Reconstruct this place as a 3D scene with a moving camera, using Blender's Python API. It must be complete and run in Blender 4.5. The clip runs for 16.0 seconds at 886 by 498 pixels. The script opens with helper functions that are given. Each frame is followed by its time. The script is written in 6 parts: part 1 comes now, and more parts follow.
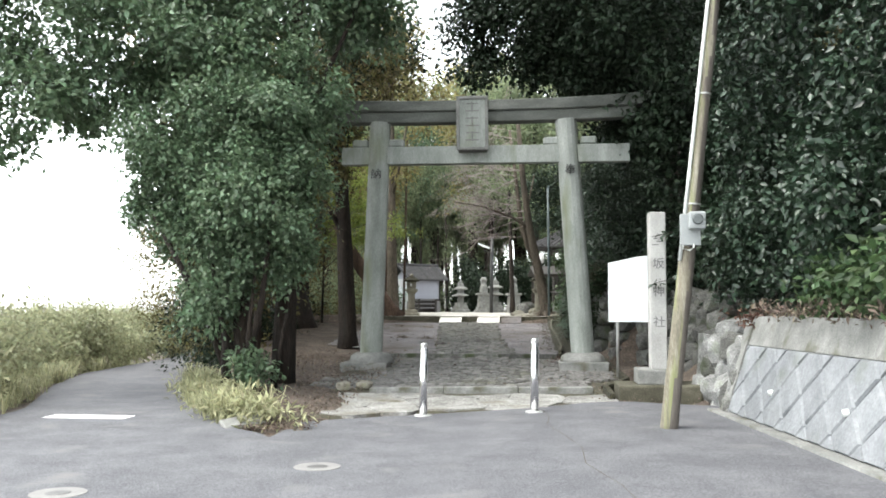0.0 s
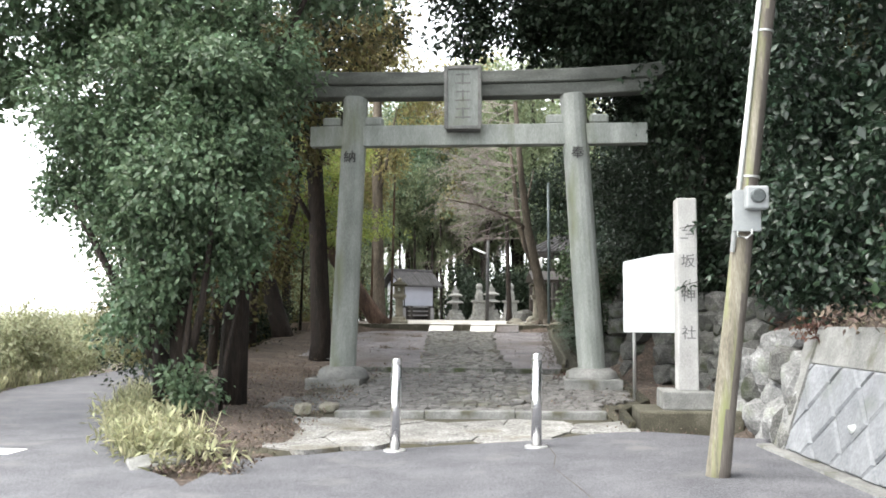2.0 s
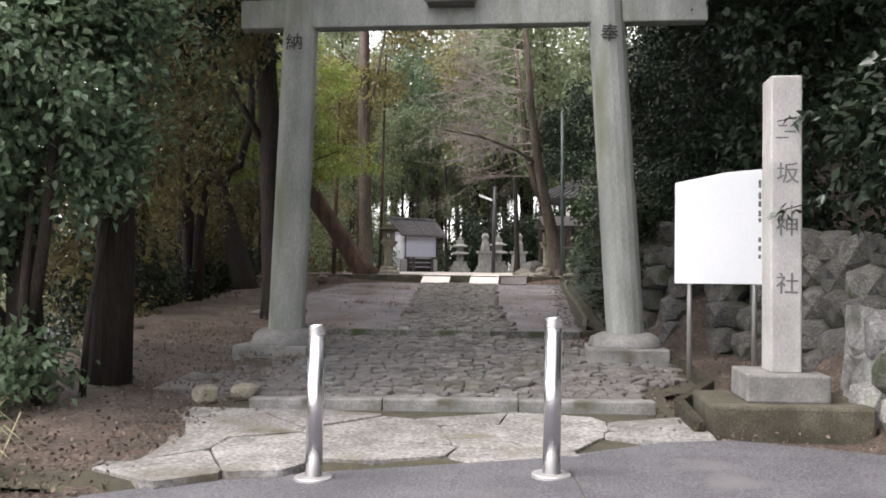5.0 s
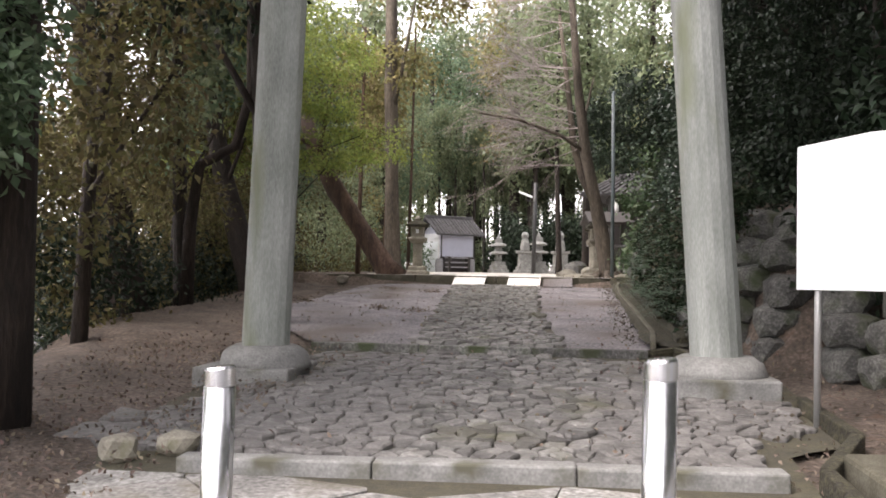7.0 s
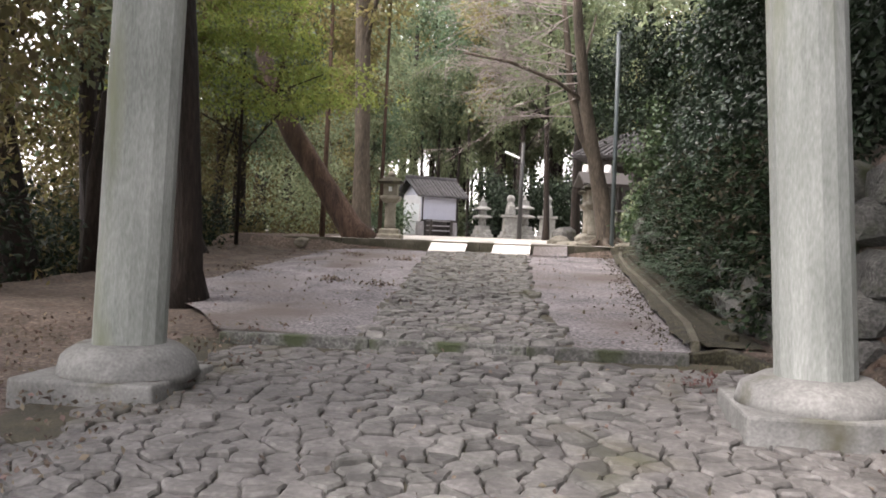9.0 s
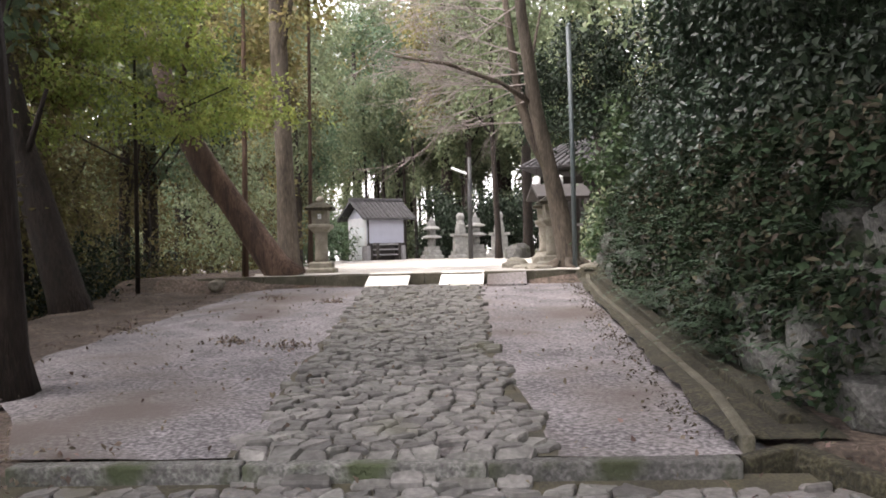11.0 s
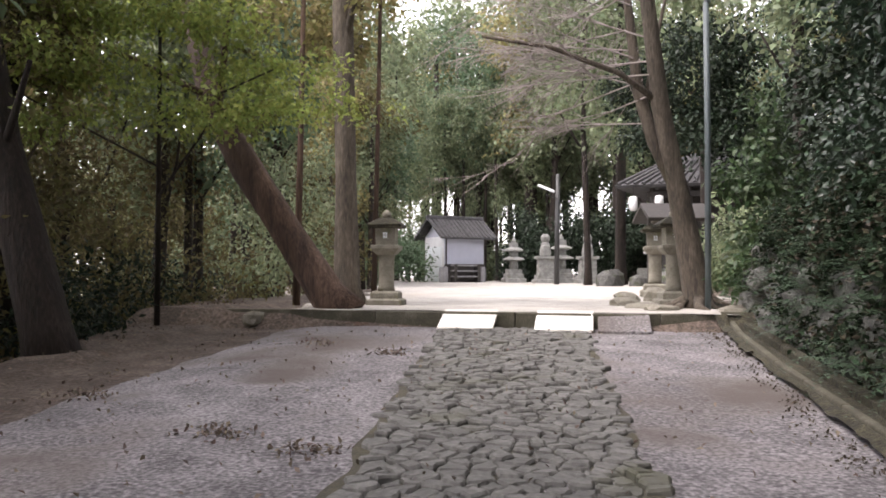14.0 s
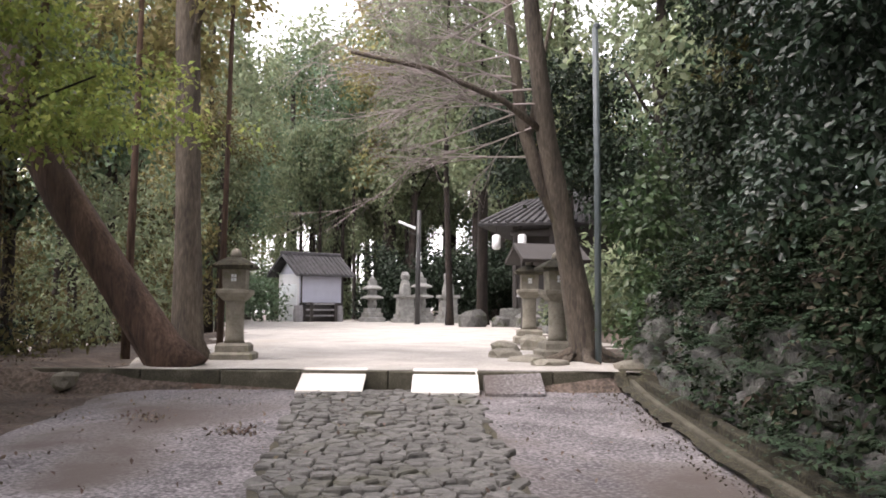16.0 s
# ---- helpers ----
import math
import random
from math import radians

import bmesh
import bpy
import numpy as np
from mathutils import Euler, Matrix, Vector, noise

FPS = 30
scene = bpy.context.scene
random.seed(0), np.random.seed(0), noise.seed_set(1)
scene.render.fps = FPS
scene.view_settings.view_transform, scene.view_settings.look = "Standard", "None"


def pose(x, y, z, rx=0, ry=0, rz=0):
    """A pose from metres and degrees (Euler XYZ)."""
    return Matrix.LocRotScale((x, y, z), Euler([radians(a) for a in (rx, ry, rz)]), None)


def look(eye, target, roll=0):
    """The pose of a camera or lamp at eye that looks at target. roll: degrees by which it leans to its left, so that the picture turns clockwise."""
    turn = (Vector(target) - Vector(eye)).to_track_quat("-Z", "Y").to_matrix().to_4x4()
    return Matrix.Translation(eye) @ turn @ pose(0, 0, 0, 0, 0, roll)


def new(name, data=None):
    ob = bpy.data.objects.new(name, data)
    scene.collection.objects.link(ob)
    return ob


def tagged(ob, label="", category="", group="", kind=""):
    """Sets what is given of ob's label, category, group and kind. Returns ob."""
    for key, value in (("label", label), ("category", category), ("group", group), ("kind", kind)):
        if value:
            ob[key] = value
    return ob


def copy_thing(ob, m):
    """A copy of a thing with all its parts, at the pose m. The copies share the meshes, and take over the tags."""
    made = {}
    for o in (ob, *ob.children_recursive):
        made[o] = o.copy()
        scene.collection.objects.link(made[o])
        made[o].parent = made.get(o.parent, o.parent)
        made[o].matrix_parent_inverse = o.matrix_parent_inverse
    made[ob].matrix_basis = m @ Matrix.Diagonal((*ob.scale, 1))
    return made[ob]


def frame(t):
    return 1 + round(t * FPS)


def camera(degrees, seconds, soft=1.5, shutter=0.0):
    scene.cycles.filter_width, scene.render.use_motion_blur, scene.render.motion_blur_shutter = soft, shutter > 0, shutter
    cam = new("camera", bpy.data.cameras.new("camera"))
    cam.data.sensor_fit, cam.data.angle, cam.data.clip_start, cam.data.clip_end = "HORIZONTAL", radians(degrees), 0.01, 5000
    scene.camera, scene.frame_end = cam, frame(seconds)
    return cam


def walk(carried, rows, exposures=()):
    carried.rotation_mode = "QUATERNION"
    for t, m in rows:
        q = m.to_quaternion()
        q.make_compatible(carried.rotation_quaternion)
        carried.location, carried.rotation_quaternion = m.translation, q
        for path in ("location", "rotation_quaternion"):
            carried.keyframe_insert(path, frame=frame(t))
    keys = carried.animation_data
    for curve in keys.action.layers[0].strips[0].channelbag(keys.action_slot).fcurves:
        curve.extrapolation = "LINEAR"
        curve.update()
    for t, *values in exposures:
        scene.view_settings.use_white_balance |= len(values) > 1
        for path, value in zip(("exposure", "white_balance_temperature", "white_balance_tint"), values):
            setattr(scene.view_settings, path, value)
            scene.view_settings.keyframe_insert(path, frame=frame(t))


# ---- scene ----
cam = camera(54.4, 16.0, 1.75)

PATH = [
    (0, (0.81, -0.753, 1.481), (0.604, 1.232, 1.62), 0.2),
    (0.5, (0.791, -0.173, 1.489), (0.666, 1.819, 1.621), 1.6),
    (1, (0.807, 0.439, 1.458), (0.681, 2.431, 1.586), 0.5),
    (1.5, (0.825, 1.093, 1.484), (0.609, 3.075, 1.645), 2.5),
    (2, (0.755, 1.771, 1.466), (0.556, 3.755, 1.623), 0.5),
    (2.5, (0.732, 2.432, 1.426), (0.462, 4.411, 1.531), 0.9),
    (3, (0.682, 3.096, 1.449), (0.497, 5.086, 1.531), -1.7),
    (3.5, (0.702, 3.751, 1.425), (0.512, 5.739, 1.524), -0.8),
    (4, (0.734, 4.406, 1.405), (0.541, 6.394, 1.509), 1.4),
    (4.5, (0.733, 5.044, 1.399), (0.665, 7.04, 1.493), -1.6),
    (5, (0.738, 5.692, 1.37), (0.518, 7.679, 1.419), 0.7),
    (5.2, (0.729, 5.971, 1.339), (0.498, 7.957, 1.393), 0.9),
    (7.5, (0.491, 8.963, 1.365), (0.17, 10.936, 1.409), 1.0),
    (8, (0.421, 9.692, 1.346), (0.16, 11.675, 1.369), -0.1),
    (8.5, (0.403, 10.36, 1.332), (0.156, 12.345, 1.348), 0.5),
    (9, (0.316, 11.024, 1.382), (0.045, 13.005, 1.347), 2.1),
    (9.5, (0.255, 11.679, 1.334), (0.066, 13.67, 1.345), -0.5),
    (9.7, (0.202, 11.949, 1.384), (0.047, 13.943, 1.382), -1.4),
    (11.8, (0.243, 14.266, 1.623), (0.055, 16.257, 1.638), -1.6),
    (12, (0.193, 14.461, 1.64), (-0.053, 16.446, 1.64), -1.4),
    (12.5, (0.116, 15.009, 1.641), (-0.153, 16.99, 1.649), -1.3),
    (13, (-0.031, 15.614, 1.679), (-0.359, 17.586, 1.725), -0.4),
    (13.5, (-0.197, 16.232, 1.728), (-0.522, 18.205, 1.786), -0.7),
    (14, (-0.289, 16.757, 1.76), (-0.631, 18.727, 1.815), 0.3),
    (14.5, (-0.394, 17.251, 1.781), (-0.682, 19.229, 1.855), 0.5),
    (15, (-0.508, 17.741, 1.845), (-0.656, 19.734, 1.934), -0.3),
    (15.5, (-0.536, 18.148, 1.918), (-0.615, 20.144, 2.026), 0.3),
    (16, (-0.648, 18.367, 1.945), (-0.656, 20.362, 2.084), 0.4),
]
walk(cam, [(t, look(eye, target, roll)) for t, eye, target, roll in PATH],
     [(0, 2.42, 6450, 6), (0.5, 2.28, 6450, 6), (1.0, 2.5, 6470, 7), (1.5, 2.6, 6480, 8), (2.5, 2.5, 6520, 10), (3.5, 2.35, 6550, 14), (5, 2.06, 6650, 17), (8, 2.57, 6850, 19), (12, 2.66, 6700, 19), (16, 2.36, 6650, 21)])

# ---- world, sun, exposure ----
world = bpy.data.worlds.new("overcast")
scene.world = world
world.use_nodes = True
wn = world.node_tree.nodes
sky = wn.new("ShaderNodeTexSky")
sky.sky_type = "NISHITA"
sky.sun_disc = False
sky.sun_elevation = radians(62)
sky.sun_rotation = radians(-120)
sky.dust_density = 1.0
sky.air_density = 1.0
hsv = wn.new("ShaderNodeHueSaturation")
hsv.inputs["Saturation"].default_value = 0.15
world.node_tree.links.new(sky.outputs[0], hsv.inputs["Color"])
world.node_tree.links.new(hsv.outputs[0], wn["Background"].inputs[0])
wn["Background"].inputs[1].default_value = 0.15
sun = new("sun", bpy.data.lights.new("sun", "SUN"))
sun.data.energy = 0.8
sun.data.angle = radians(35)
sun.data.color = (1.0, 0.95, 0.88)
sun.matrix_world = look((-14, 6, 31), (0, 14, 0))


# ---- materials ----
def mat(name, c1, c2, c3=None, scale=6.0, fine=60.0, rough=0.8, bump=0.3, metal=0.0, dist=0.02, stretch=(1, 1, 1), vary=0.0, island=False,
        spec=0.5, detail=6.0, grain=0.45, blotch=None, through_light=0.0, coords="Object", rough2=None):
    m = bpy.data.materials.new(name)
    m.use_nodes = True
    nt = m.node_tree
    n, link = nt.nodes, nt.links.new
    b = n["Principled BSDF"]
    co = n.new("ShaderNodeTexCoord")
    mp = n.new("ShaderNodeMapping")
    mp.inputs["Scale"].default_value = stretch
    if coords == "World":
        geo0 = n.new("ShaderNodeNewGeometry")
        link(geo0.outputs["Position"], mp.inputs[0])
    else:
        link(co.outputs["Object"], mp.inputs[0])
    big = n.new("ShaderNodeTexNoise")
    big.inputs["Scale"].default_value = scale
    big.inputs["Detail"].default_value = detail
    big.inputs["Roughness"].default_value = 0.62
    small = n.new("ShaderNodeTexNoise")
    small.inputs["Scale"].default_value = fine
    small.inputs["Detail"].default_value = 4
    link(mp.outputs[0], big.inputs[0])
    link(mp.outputs[0], small.inputs[0])
    add = n.new("ShaderNodeMath")
    add.operation = "MULTIPLY_ADD"
    add.inputs[1].default_value = grain
    link(small.outputs[0], add.inputs[0])
    sub = n.new("ShaderNodeMath")
    sub.operation = "MULTIPLY_ADD"
    sub.inputs[1].default_value = 0.75
    sub.inputs[2].default_value = 0.125 - grain / 2
    link(big.outputs[0], sub.inputs[0])
    link(sub.outputs[0], add.inputs[2])
    ramp = n.new("ShaderNodeValToRGB")
    e = ramp.color_ramp.elements
    e[0].position, e[1].position = 0.3, 0.7
    e[0].color, e[1].color = (*c1, 1), (*(c3 or c2), 1)
    if c3:
        mid = e.new(0.5)
        mid.color = (*c2, 1)
    link(add.outputs[0], ramp.inputs[0])
    col = ramp.outputs[0]
    if blotch:
        bl = n.new("ShaderNodeTexNoise")
        bl.inputs["Scale"].default_value = blotch[1]
        bl.inputs["Detail"].default_value = 5
        link(mp.outputs[0], bl.inputs[0])
        br = n.new("ShaderNodeValToRGB")
        br.color_ramp.elements[0].position, br.color_ramp.elements[1].position = blotch[2], blotch[2] + 0.14
        link(bl.outputs[0], br.inputs[0])
        mx = n.new("ShaderNodeMix")
        mx.data_type = "RGBA"
        mx.inputs[7].default_value = (*blotch[0], 1)
        link(br.outputs[0], mx.inputs[0])
        link(col, mx.inputs[6])
        col = mx.outputs[2]
    if vary:
        rnd = n.new("ShaderNodeNewGeometry" if island else "ShaderNodeObjectInfo").outputs["Random Per Island" if island else "Random"]
        mr = n.new("ShaderNodeMapRange")
        mr.inputs[3].default_value, mr.inputs[4].default_value = 1 - vary, 1 + vary
        link(rnd, mr.inputs[0])
        hs = n.new("ShaderNodeHueSaturation")
        link(mr.outputs[0], hs.inputs["Value"])
        mh = n.new("ShaderNodeMapRange")
        mh.inputs[3].default_value, mh.inputs[4].default_value = 0.5 - vary * 0.06, 0.5 + vary * 0.06
        wig = n.new("ShaderNodeMath")
        wig.operation = "PINGPONG"
        wig.inputs[1].default_value = 0.13
        link(rnd, wig.inputs[0])
        mh.inputs[2].default_value = 0.13
        link(wig.outputs[0], mh.inputs[0])
        link(mh.outputs[0], hs.inputs["Hue"])
        link(col, hs.inputs["Color"])
        col = hs.outputs[0]
    link(col, b.inputs["Base Color"])
    b.inputs["Metallic"].default_value = metal
    b.inputs["Specular IOR Level"].default_value = spec
    rr = n.new("ShaderNodeMapRange")
    rr.inputs[3].default_value, rr.inputs[4].default_value = rough - 0.08, min(1, (rough2 or rough) + 0.08)
    link(big.outputs[0], rr.inputs[0])
    link(rr.outputs[0], b.inputs["Roughness"])
    if bump:
        bp = n.new("ShaderNodeBump")
        bp.inputs["Strength"].default_value = bump
        bp.inputs["Distance"].default_value = dist
        link(add.outputs[0], bp.inputs["Height"])
        link(bp.outputs[0], b.inputs["Normal"])
    if through_light:
        tr = n.new("ShaderNodeBsdfTranslucent")
        link(col, tr.inputs[0])
        ms = n.new("ShaderNodeMixShader")
        ms.inputs[0].default_value = through_light
        link(b.outputs[0], ms.inputs[1])
        link(tr.outputs[0], ms.inputs[2])
        link(ms.outputs[0], n["Material Output"].inputs[0])
    return m


M_ASPHALT = mat("asphalt", (0.06, 0.06, 0.067), (0.094, 0.094, 0.103), (0.15, 0.149, 0.158), 1.6, 70, 0.85, 0.6, dist=0.008, coords="World", grain=1.5,
                blotch=((0.15, 0.146, 0.146), 1.3, 0.6))
M_PAINT = mat("road_paint", (0.6, 0.6, 0.58), (0.78, 0.78, 0.76), None, 5, 80, 0.7, 0.2, blotch=((0.25, 0.25, 0.25), 9, 0.62))
M_GRANITE = mat("weathered_granite", (0.15, 0.163, 0.146), (0.245, 0.26, 0.24), (0.36, 0.372, 0.35), 2.2, 60, 0.85, 0.3, dist=0.01, stretch=(1.5, 1.5, 0.35),
                blotch=((0.16, 0.175, 0.12), 1.5, 0.55))
M_CONCRETE = mat("old_concrete", (0.105, 0.106, 0.099), (0.18, 0.18, 0.17), (0.28, 0.278, 0.264), 3.5, 50, 0.9, 0.35, dist=0.01, blotch=((0.09, 0.088, 0.062), 2.6, 0.55))
M_SLAB = mat("pale_flagstone", (0.1, 0.097, 0.09), (0.21, 0.205, 0.192), (0.36, 0.353, 0.336), 2.8, 30, 0.9, 0.6, dist=0.015, vary=0.12, grain=0.8, coords="World",
             blotch=((0.1, 0.088, 0.06), 1.4, 0.54))
M_COBBLE = mat("cobble_stone", (0.062, 0.06, 0.055), (0.112, 0.108, 0.1), (0.195, 0.189, 0.176), 5.0, 30, 0.75, 0.6, dist=0.015, vary=0.42, grain=0.45, coords="World",
               blotch=((0.08, 0.077, 0.05), 1.1, 0.58))
M_JOINT = mat("joint_soil", (0.03, 0.028, 0.02), (0.055, 0.05, 0.033), (0.085, 0.08, 0.046), 5, 60, 0.95, 0.6, dist=0.02)
M_GRAVEL = mat("fine_gravel", (0.06, 0.056, 0.058), (0.15, 0.14, 0.143), (0.29, 0.274, 0.277), 1.4, 34, 0.95, 0.7, dist=0.012, coords="World", grain=1.15,
               blotch=((0.09, 0.075, 0.066), 0.7, 0.52))
M_TERRACE = mat("pale_sand", (0.25, 0.235, 0.21), (0.38, 0.36, 0.325), (0.52, 0.495, 0.455), 0.9, 30, 0.95, 0.5, dist=0.015, coords="World", grain=0.7, blotch=((0.36, 0.32, 0.26), 0.5, 0.6))
M_DIRT = mat("forest_soil", (0.035, 0.027, 0.021), (0.075, 0.057, 0.044), (0.155, 0.12, 0.096), 2.2, 24, 0.95, 0.9, dist=0.05, coords="World", grain=0.8,
             blotch=((0.1, 0.062, 0.042), 5.0, 0.6))
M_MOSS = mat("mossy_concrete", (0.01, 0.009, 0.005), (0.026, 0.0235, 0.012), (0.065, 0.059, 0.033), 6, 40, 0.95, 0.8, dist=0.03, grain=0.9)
M_LIP = mat("weathered_gutter_lip", (0.03, 0.027, 0.017), (0.065, 0.06, 0.04), (0.14, 0.132, 0.1), 3, 60, 0.9, 0.4, dist=0.01)
M_RUBBLE = mat("rubble_stone", (0.045, 0.045, 0.042), (0.095, 0.094, 0.087), (0.19, 0.188, 0.175), 3, 40, 0.9, 0.8, dist=0.03, vary=0.3, grain=0.8, blotch=((0.045, 0.055, 0.025), 2.4, 0.52))
M_PALEROCK = mat("pale_rock", (0.08, 0.08, 0.077), (0.16, 0.16, 0.155), (0.31, 0.31, 0.303), 5, 40, 0.9, 0.6, dist=0.03, vary=0.2, blotch=((0.16, 0.18, 0.13), 3, 0.58))
M_MORTAR = mat("old_mortar", (0.13, 0.13, 0.125), (0.25, 0.25, 0.242), (0.42, 0.42, 0.41), 5, 40, 0.9, 0.8, dist=0.03, blotch=((0.1, 0.105, 0.09), 3, 0.55))
M_BLOCK = mat("split_block", (0.14, 0.146, 0.155), (0.195, 0.202, 0.212), (0.26, 0.268, 0.278), 3, 30, 0.9, 0.6, dist=0.025, vary=0.1, blotch=((0.14, 0.15, 0.14), 2, 0.6))
M_BARK = mat("brown_bark", (0.008, 0.0058, 0.0044), (0.02, 0.0138, 0.0102), (0.046, 0.033, 0.025), 5, 40, 0.95, 0.9, dist=0.05, stretch=(1, 1, 0.18))
M_BARK2 = mat("cedar_bark", (0.03, 0.018, 0.013), (0.085, 0.052, 0.036), (0.18, 0.117, 0.083), 6, 40, 0.95, 0.9, dist=0.05, stretch=(1, 1, 0.12), blotch=((0.05, 0.033, 0.024), 1.5, 0.52))
M_BARK3 = mat("mossy_bark", (0.035, 0.028, 0.022), (0.085, 0.069, 0.052), (0.16, 0.132, 0.1), 5, 40, 0.95, 0.8, dist=0.04, stretch=(1, 1, 0.2), blotch=((0.13, 0.13, 0.06), 1.4, 0.6))
M_TWIG = mat("bare_twig", (0.22, 0.185, 0.17), (0.36, 0.31, 0.29), None, 5, 40, 0.9, 0.2)
M_POLE = mat("grey_pole_wood", (0.08, 0.068, 0.05), (0.19, 0.172, 0.13), (0.34, 0.32, 0.26), 5, 60, 0.9, 0.7, dist=0.02, stretch=(2, 2, 0.25), blotch=((0.2, 0.215, 0.095), 3.0, 0.5))
M_POLEDARK = mat("darker_pole_wood", (0.05, 0.042, 0.036), (0.1, 0.086, 0.074), (0.17, 0.15, 0.13), 4, 60, 0.85, 0.6, dist=0.015, stretch=(2, 2, 0.12))
M_STEEL = mat("brushed_steel", (0.62, 0.62, 0.63), (0.72, 0.72, 0.73), None, 3, 90, 0.27, 0.05, metal=1.0, stretch=(1, 1, 0.3))
M_GALV = mat("galvanised_post", (0.42, 0.42, 0.42), (0.55, 0.55, 0.54), None, 5, 60, 0.5, 0.1, metal=0.7)
M_WHITE = mat("white_board_paint", (0.74, 0.78, 0.8), (0.82, 0.85, 0.86), None, 1.5, 40, 0.45, 0.04)
M_PANEL = mat("weathered_panel", (0.6, 0.58, 0.53), (0.75, 0.73, 0.68), None, 3, 50, 0.8, 0.15)
M_TILE = mat("grey_roof_tile", (0.024, 0.023, 0.024), (0.048, 0.046, 0.048), (0.085, 0.083, 0.085), 4, 40, 0.8, 0.3, vary=0.2)
M_PLASTER = mat("white_plaster", (0.66, 0.66, 0.66), (0.8, 0.8, 0.8), None, 2, 40, 0.9, 0.1)
M_GREYWALL = mat("grey_wall_board", (0.42, 0.43, 0.5), (0.5, 0.51, 0.58), None, 2, 40, 0.85, 0.15)
M_DARKWOOD = mat("dark_wood", (0.025, 0.022, 0.02), (0.05, 0.043, 0.038), None, 4, 40, 0.7, 0.3, stretch=(1, 1, 0.2))
M_GREYWOOD = mat("grey_wood", (0.17, 0.165, 0.17), (0.28, 0.275, 0.28), None, 4, 40, 0.85, 0.3)
M_STONE = mat("lantern_stone", (0.12, 0.11, 0.085), (0.21, 0.195, 0.155), (0.31, 0.29, 0.24), 5, 60, 0.9, 0.5, dist=0.015, blotch=((0.12, 0.12, 0.06), 4, 0.58))
M_STONE2 = mat("grey_monument_stone", (0.12, 0.12, 0.113), (0.22, 0.22, 0.208), (0.35, 0.35, 0.33), 5, 60, 0.9, 0.5, dist=0.015, blotch=((0.15, 0.155, 0.11), 4, 0.6))
M_RING = mat("worn_concrete_ring", (0.17, 0.165, 0.16), (0.24, 0.235, 0.225), None, 5, 60, 0.9, 0.3)
M_LINTEL = mat("stained_granite", (0.045, 0.048, 0.043), (0.095, 0.1, 0.09), (0.19, 0.195, 0.18), 2.0, 60, 0.88, 0.3, dist=0.01, stretch=(0.5, 1, 1.6), blotch=((0.06, 0.065, 0.05), 1.4, 0.5))
M_PILLAR = mat("pale_granite", (0.27, 0.265, 0.255), (0.38, 0.375, 0.36), (0.5, 0.495, 0.475), 3, 70, 0.85, 0.3, dist=0.008, stretch=(1, 1, 0.5), blotch=((0.25, 0.245, 0.225), 2.2, 0.56))
M_INK = mat("black_ink", (0.015, 0.015, 0.015), (0.03, 0.03, 0.03), None, 5, 40, 0.8, 0)
M_FAINT = mat("faded_ink", (0.09, 0.09, 0.09), (0.15, 0.15, 0.15), None, 5, 40, 0.8, 0)
M_GREYBOX = mat("grey_meter_box", (0.25, 0.265, 0.265), (0.33, 0.345, 0.345), None, 3, 40, 0.5, 0.05)
M_GLASS = mat("meter_face", (0.05, 0.06, 0.06), (0.1, 0.11, 0.11), None, 8, 40, 0.12, 0)
M_TUBE = mat("grey_conduit", (0.5, 0.52, 0.5), (0.62, 0.64, 0.62), None, 3, 40, 0.5, 0.05)
M_IRON = mat("cast_iron", (0.1, 0.1, 0.1), (0.17, 0.165, 0.16), None, 6, 60, 0.6, 0.4, metal=0.4)
M_GREENPAINT = mat("grey_green_paint", (0.07, 0.09, 0.095), (0.11, 0.135, 0.14), None, 3, 40, 0.5, 0.05)
M_BLACKPOST = mat("dark_lamp_post", (0.03, 0.03, 0.03), (0.05, 0.05, 0.05), None, 3, 40, 0.5, 0.05)
M_LAMP = mat("lamp_cover", (0.7, 0.72, 0.74), (0.8, 0.82, 0.83), None, 3, 40, 0.3, 0)


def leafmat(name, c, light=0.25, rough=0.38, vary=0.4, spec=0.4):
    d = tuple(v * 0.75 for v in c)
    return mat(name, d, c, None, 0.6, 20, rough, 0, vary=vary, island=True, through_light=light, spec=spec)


L_OAK = leafmat("evergreen_oak_leaf", (0.125, 0.185, 0.105), 0.4)
L_CAMELLIA = leafmat("camellia_leaf", (0.029, 0.051, 0.03), 0.15, 0.32, 0.5)
# evergreen leaf with the canopy's shade put into its darker colour
L_DARK = leafmat("shade_darkened_leaf", (0.02, 0.033, 0.018), 0.12, 0.5, 0.4, 0.2)
L_BRIGHT = leafmat("fresh_leaf", (0.07, 0.115, 0.048), 0.25, 0.45)
L_BROWN = leafmat("dry_undergrowth_leaf", (0.062, 0.053, 0.036), 0.25, 0.7, 0.5, 0.2)
L_OLIVE = leafmat("olive_woodland_leaf", (0.13, 0.115, 0.05), 0.5, 0.55, 0.5, 0.3)
L_MAPLE = leafmat("maple_leaf", (0.31, 0.37, 0.105), 0.65, 0.5)
L_FAR = leafmat("far_leaf", (0.225, 0.268, 0.155), 0.55, 0.5)
L_YELLOW = leafmat("yellowing_leaf", (0.29, 0.26, 0.115), 0.6, 0.5)
L_SHRUB = leafmat("roadside_shrub_leaf", (0.32, 0.33, 0.2), 0.45, 0.6)
L_FERN = leafmat("fern_leaf", (0.042, 0.075, 0.04), 0.2, 0.5)
L_IVY = leafmat("ivy_leaf", (0.022, 0.036, 0.018), 0.1, 0.7, 0.6, 0.12)
L_GRASS = leafmat("dry_grass", (0.36, 0.36, 0.21), 0.35, 0.7)
